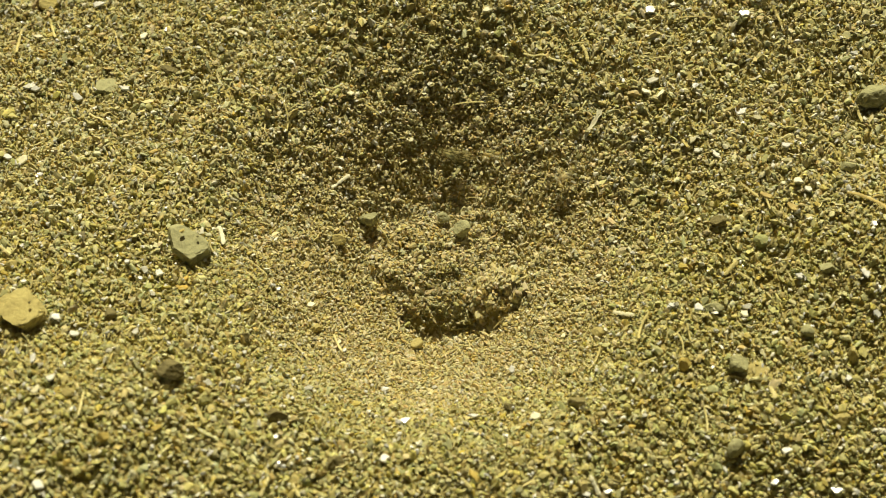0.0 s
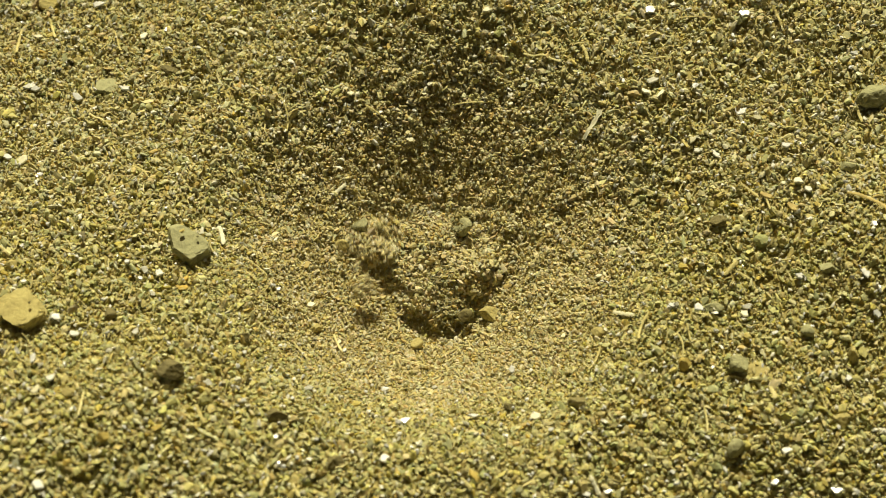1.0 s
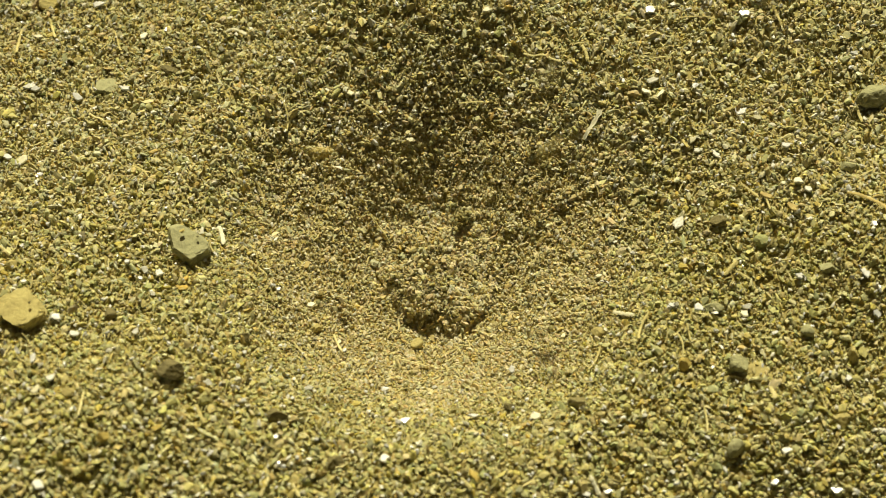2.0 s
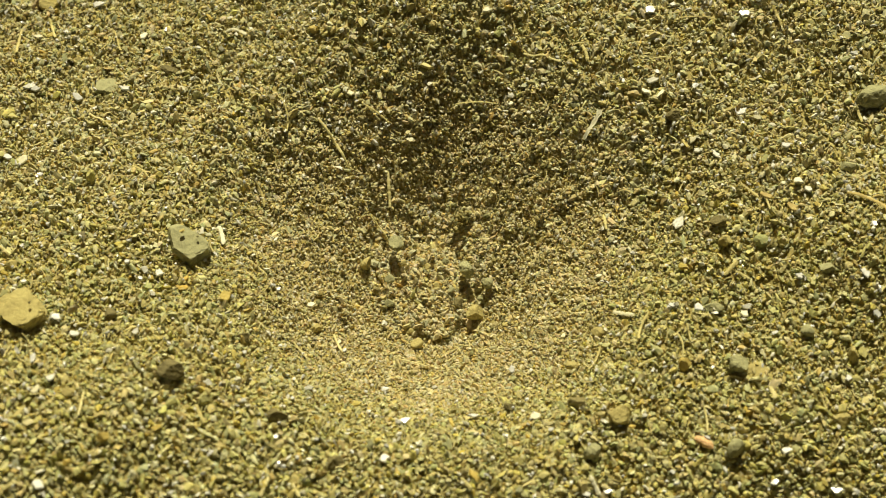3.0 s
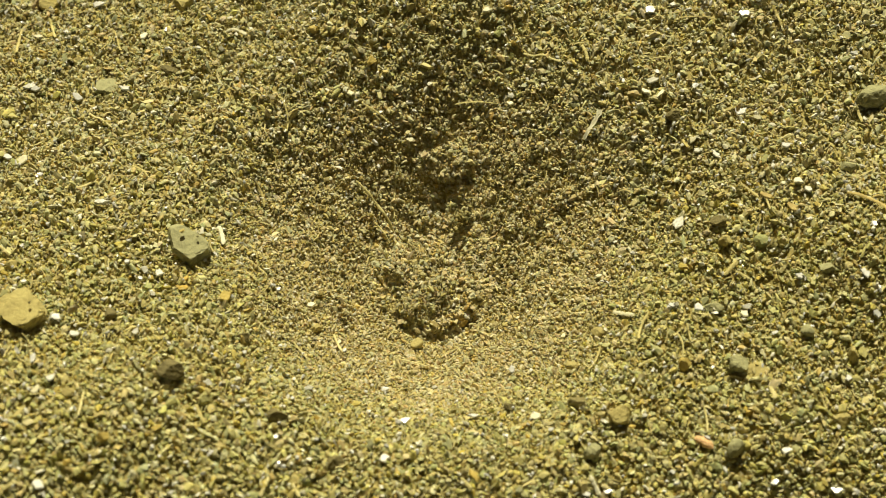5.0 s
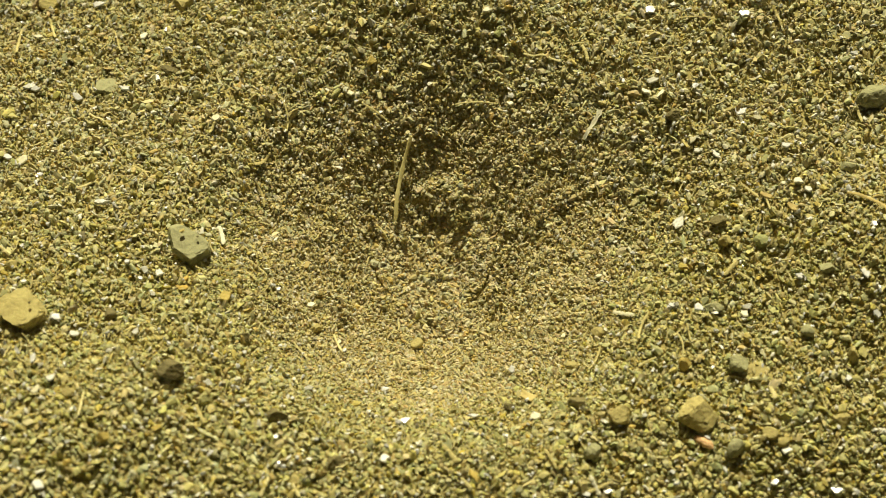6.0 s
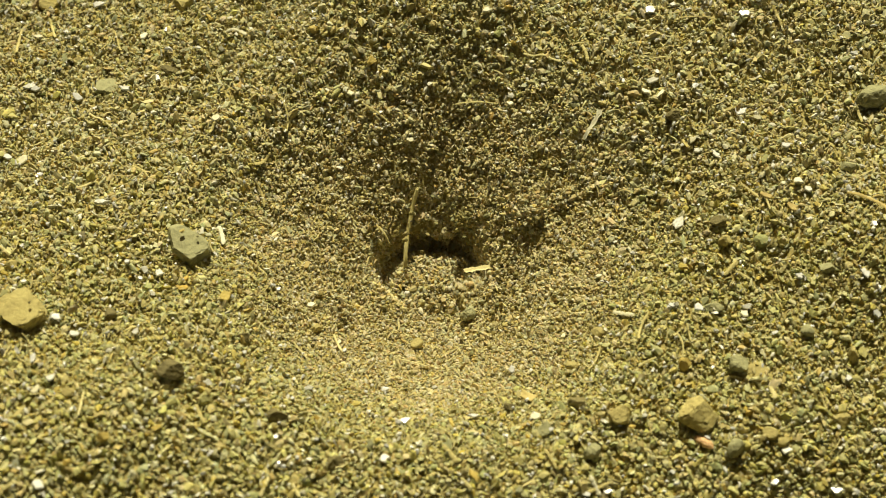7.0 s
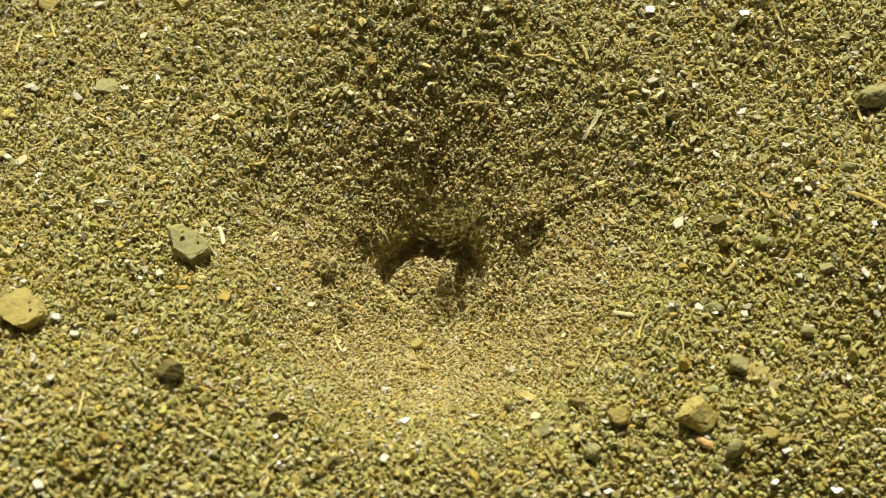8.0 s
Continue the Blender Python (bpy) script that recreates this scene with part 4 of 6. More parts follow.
bit_a = pebble(0.0, 3.0, 0.42, 0.36, 0.31, 0, CLAY, "small tan pebble among the loose sand heap", 260, name="pebble", group="pebbles in the pit", cuts=3)
bit_b = pebble(0.0, 3.0, 0.48, 0.42, 0.36, 0, GREY, "small grey-brown pebble among the loose sand heap", 261, name="pebble", group="pebbles in the pit", cuts=3)
bit_c = pebble(0.0, 3.0, 0.32, 0.28, 0.24, 0, DARK, "small dark pebble among the loose sand heap", 262, name="pebble", group="pebbles in the pit", cuts=3)
bit_d = pebble(0.0, 3.0, 0.39, 0.33, 0.28, 0, GREY, "small grey-brown pebble among the loose sand heap", 263, name="pebble", group="pebbles in the pit", cuts=3)
bit_e = pebble(0.0, 3.0, 0.42, 0.36, 0.31, 0, CLAY, "small tan pebble among the loose sand heap", 264, name="pebble", group="pebbles in the pit", cuts=3)
bit_f = pebble(0.0, 3.0, 0.45, 0.39, 0.33, 0, CLAY, "small tan pebble among the loose sand heap", 265, name="pebble", group="pebbles in the pit", cuts=3)
bit_g = pebble(0.0, 3.0, 0.39, 0.33, 0.28, 0, GREY, "small grey-brown pebble among the loose sand heap", 266, name="pebble", group="pebbles in the pit", cuts=3)
bit_h = pebble(0.0, 3.0, 0.39, 0.33, 0.28, 0, DARK, "small dark pebble among the loose sand heap", 267, name="pebble", group="pebbles in the pit", cuts=3)
bit_i = pebble(0.0, 3.0, 0.48, 0.42, 0.36, 0, GREY, "small grey-brown pebble among the loose sand heap", 268, name="pebble", group="pebbles in the pit", cuts=3)
bit_j = pebble(0.0, 3.0, 0.42, 0.36, 0.31, 0, CLAY, "small tan pebble among the loose sand heap", 269, name="pebble", group="pebbles in the pit", cuts=3)
bit_k = pebble(0.0, 3.0, 0.45, 0.39, 0.33, 0, CLAY, "small tan pebble among the loose sand heap", 270, name="pebble", group="pebbles in the pit", cuts=3)
bit_l = pebble(0.0, 3.0, 0.39, 0.33, 0.28, 0, GREY, "small grey-brown pebble among the loose sand heap", 271, name="pebble", group="pebbles in the pit", cuts=3)
bit_m = pebble(0.0, 3.0, 0.39, 0.33, 0.28, 0, DARK, "small dark pebble among the loose sand heap", 272, name="pebble", group="pebbles in the pit", cuts=3)
bit_n = pebble(0.0, 3.0, 0.35, 0.31, 0.26, 0, GREY, "small grey-brown pebble among the loose sand heap", 273, name="pebble", group="pebbles in the pit", cuts=3)
bit_o = pebble(0.0, 3.0, 0.35, 0.31, 0.26, 0, CLAY, "small tan pebble among the loose sand heap", 274, name="pebble", group="pebbles in the pit", cuts=3)
bit_p = pebble(0.0, 3.0, 0.32, 0.28, 0.24, 0, CLAY, "small tan pebble among the loose sand heap", 275, name="pebble", group="pebbles in the pit", cuts=3)
bone_chip = flake(0.0, 3.0, 0.95, 0.7, 0, QUARTZ, "white quartz chip tumbling in the pit", 221, name="quartz_chip", thick=0.3)
tan_chip = flake(0.0, 3.0, 1.4, 0.95, 80, STRAW, "flat tan husk chip lying on the heap", 222, name="husk_chip", thick=0.25)
splinter = straw(-9.0, 10.1, 1.7, 1.2, 0.17, BLEACHED, "pale straw splinter slipping down the pit wall", group="straw in the pit")
long_stalk = straw(-9.9, 14.8, 3.0, -4.2, 0.13, STRAW, "long thin dry stalk slipping down the wall", group="straw in the pit", bow=0.2)
upright_stalk = straw(-4.5, 11.2, -0.2, 2.9, 0.13, STRAW, "thin straw standing against the pit wall", group="straw in the pit")
tall_stalk = straw(-3.1, 10.9, 1.5, 6.4, 0.2, STRAW, "bent dry stalk leaning on the pit wall", group="straw in the pit", bow=0.35, rise=0.9)
short_stalk = straw(4.8, 6.0, -0.6, -2.4, 0.14, HUSK, "short brown stick sliding in the heap", group="straw in the pit")
flat_stalk = straw(4.0, 3.6, 2.7, 0.5, 0.24, STRAW, "frayed flat straw lying across the heap", group="straw in the pit", split=True, level=True)
side_stalk = straw(15.4, 4.8, -0.2, 1.9, 0.13, STRAW, "thin straw splinter on the pit slope", group="straw in the pit")
drift_stalk = straw(-16.3, 11.3, 1.4, 1.5, 0.15, STRAW, "thin straw splinter on the pit slope", group="straw in the pit")
flung_a = flake(21.9, 2.0, 1.7, 1.6, 10, WING, "translucent whitish insect-wing scrap on sand", 231, name="wing_scrap", thick=0.12, group="")
# flung_b: the shade of a hole beside the pebble is in its dark colour.
flung_b = pebble(22.1, 12.3, 0.9, 0.8, 0.8, 0, DARK, "crumbly pebble darkened for the hole beside it", 232, group="thrown pebbles")
flung_c = pebble(25.7, -0.8, 0.8, 0.7, 0.7, 30, CLAY, "tan crumbly pebble thrown onto the sand", 233, group="thrown pebbles")
flung_d = pebble(15.5, -17.4, 1.0, 0.95, 0.95, 0, CLAY, "tan rough pebble thrown onto the sand", 234, group="thrown pebbles")
flung_e = pebble(22.5, -19.4, 0.95, 0.45, 0.42, -35, PINK, "pinkish-brown seed-like pebble on the sand", 235, group="thrown pebbles", cuts=2)
flung_f = pebble(13.2, -20.4, 0.9, 0.8, 0.7, 0, GREY, "grey-brown pebble thrown onto the sand", 236, group="thrown pebbles")
flung_g = pebble(11.9, -11.2, 0.7, 0.55, 0.55, 0, CLAY, "tan crumbly pebble thrown onto the sand", 237, group="thrown pebbles")
flung_h = pebble(-18.2, -6.2, 0.6, 0.65, 0.5, 0, OCHRE, "ochre crumb of earth thrown onto sand", 238, name="earth_clod", group="thrown pebbles")
flung_i = flake(-0.9, 20.4, 1.5, 0.6, -25, STRAW, "flat tan husk chip on the pit wall", 239, name="husk_chip", thick=0.3, group="")
flung_j = flake(-30.1, 3.5, 1.7, 0.55, 5, QUARTZ, "white oblong quartz chip lying on sand", 240, name="quartz_chip", thick=0.3)
flung_k = straw(-31.8, 6.0, 1.6, 0.9, 0.12, STRAW, "short dry straw fibre lying on sand")
flung_l = straw(-20.9, 13.4, 0.7, 1.7, 0.12, STRAW, "short dry straw fibre lying on sand")
flung_m = pebble(-25.4, 30.3, 1.1, 1.0, 0.8, 10, CLAY, "tan round clod thrown onto the sand", 241, name="earth_clod", group="thrown pebbles", cuts=3)
flung_n = pebble(22.0, -17.3, 1.75, 1.65, 1.75, 0, CLAY, "large tan knobbly pebble thrown onto sand", 243, group="thrown pebbles", cuts=7)
flung_o = pebble(28.1, -18.7, 0.8, 0.7, 0.65, 0, CLAY, "tan crumbly pebble thrown onto the sand", 244, group="thrown pebbles")
flung_p = pebble(29.0, -19.4, 0.55, 0.5, 0.45, 0, CLAY, "small tan pebble thrown onto the sand", 245, group="thrown pebbles")
flung_q = flake(7.9, -14.4, 2.3, 1.1, -28, HUSK, "curled brown leaf scrap lying on sand", 246, name="leaf_scrap", thick=0.16, bend=0.35, up=0.5, roll=12.0, group="")
flung_r = flake(-20.6, 14.2, 1.2, 1.0, 0, BLEACHED, "pale ring-like shell chip on sand", 247, name="shell_chip", thick=0.3)
flung_s = flake(-26.9, 20.0, 0.6, 1.1, 15, QUARTZ, "white quartz chip lying on sand", 248, name="quartz_chip")
flung_t = straw(1.3, -20.9, 1.1, -1.5, 0.2, STRAW, "short thick straw stub lying on sand")
flung_u = straw(9.6, -21.3, 0.8, -1.6, 0.13, STRAW, "short dry straw fibre lying on sand")
flung_v = straw(13.5, -23.4, 1.7, 0.8, 0.15, STRAW, "short dry straw fibre lying on sand")
flung_w = pebble(9.3, -18.2, 0.75, 0.8, 0.5, 0, GREY, "grey-brown pebble thrown onto the sand", 249, group="thrown pebbles")
flung_x = pebble(-6.2, 21.1, 0.6, 0.5, 0.5, 0, OCHRE, "yellow crumb of earth on the pit wall", 250, name="earth_clod", group="thrown pebbles")
clod_a = clod(1.1, 110, 301, SHADED)
clod_b = clod(0.8, 24, 302)
clod_c = clod(1.1, 40, 303)
clod_d = clod(1.1, 110, 304)
clod_e = clod(1.5, 200, 305)
clod_f = clod(0.9, 26, 306)
clod_g = clod(1, 30, 307)
clod_h = clod(0.8, 22, 308)
clod_i = clod(2.6, 420, 309)
clod_j = clod(1.1, 90, 310)
clod_n = clod(1.2, 110, 314, SHADED)
clod_k = clod(2.5, 240, 311, SHADED)
clod_l = clod(1.0, 55, 312)
clod_m = clod(2.4, 45, 313, flat=0.3)
sheet_a = carpet(92, 13, 21, 9, 21)
sheet_b = carpet(112, 12, 19, 8, 22)
sheet_c = carpet(72, 12, 19, 8, 23)
sheet_d = carpet(100, 17, 23, 8, 24)
sheet_e = carpet(80, 17, 23, 8, 25)
sheet_f = carpet(130, 11, 17, 6, 26)
sheet_g = carpet(52, 11, 17, 6, 27)
sheet_h = carpet(62, 15, 21, 6, 28)
sheet_i = carpet(120, 16, 22, 6, 29)

# Single grains and crumbs that fly or roll: few shapes, many of them.
SPRAY_SHAPES = [crumb_shape(0.26, 401), crumb_shape(0.2, 402), crumb_shape(0.34, 403), crumb_shape(0.16, 404), crumb_shape(0.22, 405)]
# seconds, plan x and y of the burst, how many, and its heading (x, y)
BURSTS = [(0.0, 1.5, 3.0, 12, 0.5, 0.8), (0.1, 4.0, 3.0, 10, 0.7, 0.5), (0.45, 0.0, -1.0, 8, 0.2, -0.6), (0.93, -4.0, 2.0, 16, -0.7, 0.1),
          (1.13, -4.0, 5.0, 18, -0.4, 0.8), (1.43, 4.0, 3.0, 14, 0.8, 0.5), (1.6, 3.0, 2.0, 8, 0.9, 0.1), (2.0, 0.0, 2.0, 18, 0.6, 0.0),
          (2.4, 2.0, 1.0, 16, 0.6, -0.8)]
BURSTS += [(2.77, 4.0, 4.0, 12, 0.7, 0.6), (4.07, -3.0, 4.0, 14, -0.7, 0.6), (4.4, 2.0, 4.0, 16, 0.0, 1.0),
          (5.0, 2.0, 2.0, 18, 0.7, -0.7), (5.3, -2.0, 2.0, 14, -0.7, 0.3), (6.3, -3.0, 2.0, 8, -0.3, 0.6), (6.63, 0.5, 4.0, 18, 0.3, 0.9),
          (7.27, 3.0, 4.0, 8, 0.4, 0.7), (7.7, 2.0, 4.0, 14, 0.4, 0.8), (7.9, 0.0, 3.0, 18, -0.2, 0.8)]


def build_spray():
    """Every flying crumb with its times, start and velocity (millimetres and seconds)."""
    out = []
    for t0, x, y, n, hx, hy in BURSTS:
        for _ in range(n):
            ob = copy_thing(random.choice(SPRAY_SHAPES), Matrix())
            ob.name = "flung_crumb"
            tagged(ob, "crumb of dry sand flung out of the pit", "sand crumb", "flung crumbs of sand")
            speed = random.uniform(60, 260)
            a = math.atan2(hy, hx) + random.gauss(0, 0.6)
            out.append((ob, t0 + random.uniform(0, 0.1), x + random.gauss(0, 1.6), y + random.gauss(0, 1.4),
                        math.cos(a) * speed * 0.55, math.sin(a) * speed * 0.55, random.uniform(180, 620)))
    return out


def build_rollers():
    """Grains that trickle down the far wall."""
    out = []
    for _ in range(70):
        ob = copy_thing(random.choice(SPRAY_SHAPES), Matrix())
        ob.name = "rolling_crumb"
        tagged(ob, "crumb of sand rolling down the pit wall", "sand crumb", "rolling crumbs of sand")
        out.append((ob, random.uniform(0.1, 7.4), radians(random.gauss(92, 28)), random.uniform(14, 21), random.uniform(4, 9)))
    return out


SPRAY, ROLLERS = build_spray(), build_rollers()
for shape in SPRAY_SHAPES:
    bpy.data.objects.remove(shape)


def fly(ob, t0, x, y, vx, vy, vz):
    """Buried, flung at t0, falling freely, then lying where it lands."""
    deep = pose(*rest(x, y, -5.0))
    rows, z0 = [(0.0, deep)], float(ground_z(np.array(x), np.array(y))) + 2.0
    if t0 > 0.05:
        rows.append((t0 - 0.034, deep))
    k = 0
    while True:
        s = k / FPS
        px, py, pz = x + vx * s, y + vy * s, z0 + vz * s - 4905 * s * s
        floor = float(ground_z(np.array(px), np.array(py))) + 0.35
        down = pz < floor and k > 0
        if t0 + s > 7.99:
            rows.append((8.0, pose(px * MM, py * MM, max(pz, floor) * MM, 55 * k, 0, 20 * k)))
            break
        if k or t0 > 0.05:
            rows.append((t0 + s, pose(px * MM, py * MM, max(pz, floor) * MM, 55 * k, 0, 20 * k)))
        else:
            rows[0] = (0.0, pose(px * MM, py * MM, pz * MM))
        if down:
            rows.append((8.0, rows[-1][1]))
            break
        k += 1
    walk(ob, rows)


def roll(ob, t0, a, r0, run):
    """Lies on the wall, trickles down by run millimetres, and lies again."""
    rows = []
    for t, d, turn in ((0.0, 0, 0), (t0, 0, 0), (t0 + 0.13, 0.18, 80), (t0 + 0.27, 0.5, 160), (t0 + 0.4, 0.82, 240), (t0 + 0.57, 1, 300), (8.0, 1, 300)):
        r = r0 - run * d
        rows.append((t, pose(*rest(math.cos(a) * r, math.sin(a) * r, 0.55), turn, 0, 0)))
    walk(ob, rows)


def motions():
    walk(plug, [(t, pose(*rest(HOLE[0], HOLE[1], -deep))) for t, deep in ((0, 0), (6.5, 0), (6.58, 0.8), (6.66, 3.4), (6.8, 4.4), (7.2, 4.3), (7.36, 1.4), (7.54, 1.0), (7.66, 3.2), (8, 3.8))])
    keyed(heap, (0, -0.3, 4.8, -1, 0), (1.7, -0.3, 4.7, -0.9, 0), (2.95, -0.3, 3.4, -2.25, 0), (3.9, -0.3, 3.4, -2.25, 0), (4.5, -0.3, 4.6, -1.2, 0), (4.7, -0.2, 4.4, -1.5, 0), (5.8, -0.2, 2.7, -2.5, 0), (6.2, -0.3, 2.7, -2.6, 0), (6.42, -0.3, 4.3, -0.5, 0), (6.6, -0.3, 3.1, -2.3, 0), (6.72, -0.2, 2.0, -3.2, 0), (6.85, -0.3, 2.0, -3.3, 0), (7.2, -0.3, 1.9, -3.2, 0), (7.4, -0.3, 2.0, -2.9, 0), (7.6, -0.2, 2.3, -2.6, 0), (7.8, -0.2, 2.0, -3.1, 0), (8, -0.2, 1.8, -3.3, 0))
    keyed(apron, (0, -0.8, 1.4, -5, 0), (2.7, -0.8, 1.4, -4, 0), (2.86, -0.8, 1.4, 0.24, 0), (2.95, -0.8, 1.4, 0.54, 0), (3.95, -0.8, 1.4, 0.54, 0), (4.15, -0.8, 1.4, -0.06, 0), (4.6, -0.8, 0.9, -0.86, 0), (5.6, -0.3, 0.1, -0.97, 0), (5.8, -0.3, -0.2, -0.17, 0), (6.1, -0.3, -0.2, -0.17, 0), (6.5, -0.3, -0.2, -1.37, 0), (6.7, -0.3, 0.1, -6, 0), (8, -0.3, 0.1, -6, 0))
    keyed(mound, (0, 0.8, 1.3, -0.45, 0), (0.2, 0.6, 1.1, -0.35, 3), (0.4, 0.5, 1, -0.55, 5), (0.6, 0, 1.4, -1.25, 6), (0.8, 1.6, 1.7, -0.95, 10), (1, 1.6, 1.1, -0.85, 12), (1.3, 0.8, 1.6, -0.85, 16), (1.5, 0.2, 1.7, -0.75, 18), (1.7, 0.2, 0.9, -0.95, 20), (2.2, 0, 1.3, -1.15, 24), (2.8, 1.6, 0.8, -0.55, 28), (3, 0.5, -0, -4.8, 30), (3.8, 0.5, -0, -4.8, 30), (4, 0.5, 1.2, -1.35, 33), (4.2, -0.9, 2.7, -1.85, 36), (4.5, 1, 1.4, -2.05, 40), (4.7, -0.3, 0.4, -2.45, 43), (5.3, 0, 1.3, -0.35, 50), (5.8, 0.2, -1.5, -2.35, 55), (6, 0, -0.9, -3.35, 57), (6.2, 0, -0.2, -2.55, 60), (6.4, -0.5, 1.1, -2.1, 64), (6.5, -0.5, 1.3, -2, 66), (6.62, -0.2, 0.6, -2.4, 68), (6.8, 0, 0.1, -4, 70), (7, 0, -0.1, -4.4, 72), (7.2, -0.3, 0.2, -3.1, 74), (7.4, -0.5, 0.9, -2.1, 78), (7.55, -0.3, 0.1, -3, 80), (7.7, -0.3, -0.6, -5, 80), (8, 0, -1.6, -5.95, 82))
    keyed(swell, (0, -6.0, 4.6, -3, 0), (0.6, -5.7, 4.8, -3, 0), (0.8, -4.4, 3.8, -2, 5), (0.9, -4.9, 4.8, -1.7, 8), (1, -6.3, 5.2, -1.3, 12), (1.1, -6.0, 6.7, -0.9, 16), (1.2, -5.6, 7.3, -0.7, 20), (1.3, -2.8, 6.5, -1.35, 26), (1.5, -3.8, 5.1, -2.8, 30), (3.8, -3.8, 5.1, -3.4, 30), (4, -4.4, 4.3, -3.2, 34), (4.1, -4.9, 4.1, -2.5, 37), (4.2, -3.6, 5.2, -2.1, 40), (4.3, -5.5, 4.6, -2.2, 44), (4.4, -6.6, 4.7, -2.2, 48), (4.5, -6.4, 4.8, -2.4, 50), (4.7, -4.4, 4.3, -3.8, 54), (5.3, -3.8, 4.5, -0.8, 60), (5.8, -4.4, 3.8, -3.8, 66), (6.1, -4.4, 3.8, -3.8, 66), (6.3, -4.3, 2.6, -1.9, 70), (6.4, -4.3, 2.6, -1.8, 74), (6.5, -3.5, 3.1, -2.4, 76), (6.68, -3.8, 2.8, -5, 78), (7.2, -4.4, 3.4, -6, 80), (7.4, -3.8, 2.7, -6, 84), (8, -4.4, 3.4, -6, 86))
    keyed(knoll, (0, 6.6, -0.1, -0.55, 0), (0.2, 6.3, -0.7, -0.95, 6), (0.5, 5.3, 0.2, -1.55, 10), (0.8, 4.7, 2.3, -0.25, 16), (1.1, 4.2, 2.5, -0.7, 20), (1.4, 5.8, 1.3, -0.4, 26), (1.5, 6.1, 1, -0.2, 30), (1.6, 4.7, 0.1, -0.6, 35), (1.7, 3.7, -0.5, -1.3, 40), (2.3, 3.2, 1, -1.35, 50), (2.8, 4.2, 1.8, -0.15, 58), (3, 4.2, 0.8, -3.8, 60), (3.9, 4.2, 0.8, -3.8, 60), (4.3, 3.7, 3.3, -2.25, 68), (4.5, 4.2, 3.9, -1.75, 74), (4.7, 3.7, 1.9, -2.85, 78), (5.5, 4.2, 1.8, -0.35, 86), (6, 3.1, -0.5, -2.35, 90), (6.2, 3.1, -0.5, -1.55, 94), (6.4, 3.1, -1, -0.45, 98), (6.6, 1.5, -1, -0.95, 104), (6.8, 3.2, 1, -3.55, 106), (7, 4.2, 2.4, -4.25, 110), (7.2, 4.2, 3.5, -3.65, 116), (7.4, 4, 3.5, -2.55, 122), (7.6, 3.2, 2.8, -6, 126), (8, 3.2, 2.8, -6, 128))
    keyed(ledge, (0, 2.3, 15.8, -2.4, 0), (4.3, 2.3, 15.8, -2.4, 0), (4.4, 2.2, 14.1, -0.2, 0), (4.7, 2.2, 14.1, -0.2, 2), (5.8, 1.6, 10.6, -0.2, 6), (6.2, 1.6, 10.6, -0.2, 8), (6.5, 1.7, 9.6, -1.15, 16), (6.8, 1.7, 10.1, -2.6, 20), (8, 1.7, 10.1, -2.6, 20))
    keyed(toe, (0, 0.0, -2.0, -1.8, 0), (1.7, 0.0, -2.0, -1.8, 0), (2.8, 0.0, -1.7, -1.1, 0), (3, 0.0, -1.6, -1.1, 2), (3.8, 0.0, -1.6, -1.1, 2), (4.2, 0.0, -2.1, -0.8, 4), (4.5, -0.1, -1.4, -0.5, 6), (4.7, -0.3, -0.9, -0.2, 8), (5.8, 0.5, -1.5, -1, 12), (6, 0.0, -1.6, -1.7, 14), (6.4, 1.5, -1.7, -0.6, 18), (6.7, 0.1, -1.7, -0.4, 22), (7, 0.0, -2.0, -2.5, 24), (7.4, 0.0, -1.8, -2, 28), (8, 0.0, -2.5, -2.8, 30))
    keyed(dusky, (0, -6.3, 7.3, 0.5, 0), (0.9, -6.3, 7.3, 0.5, 0), (1, -7.1, 6.4, 0.76, 20), (1.2, -6.0, 5.1, -4.5, 60), (2.6, -3.9, 5.1, -4.5, 60), (2.8, -3.8, 4.7, 2, 80), (3, -3.7, 5.1, 1.9, 90), (4, -3.7, 4.9, 2, 90), (4.2, -3.8, 5.0, 2.6, 110), (4.5, -3.7, 4.8, 2.5, 140), (4.7, -3.6, 3.4, -4.5, 160), (8, -3.6, 3.4, -8.5, 160))
    keyed(tan_one, (0, -9.1, 4.4, 0.42, 0), (0.9, -9.1, 4.3, 0.42, 0), (1.1, -8.1, 3.7, -1, 40), (1.3, -6.5, 3.0, -4.5, 60), (2.7, -6.5, 2.5, -4.5, 60), (2.9, -6.6, 2.8, 0.57, 80), (3.9, -6.6, 2.8, 0.57, 80), (4.1, -6.6, 3.5, 0, 100), (4.3, -5.9, 2.8, -4.5, 140), (8, -5.9, 2.8, -8.5, 140))
    keyed(pale_one, (0, 5.0, -1.7, 0.65, 0), (0.7, 5.0, -1.7, 0.48, 0), (1.5, 5.1, -2.4, 0.43, 10), (1.7, 4.3, -2.5, 0, 25), (2.4, 4.2, -2.5, -4.5, 40), (2.7, 3.7, -2.0, 1, 50), (3.9, 3.8, -1.3, 0.43, 55), (4.3, 3.8, -1.9, -4.5, 80), (8, 3.8, -1.9, -8.5, 80))
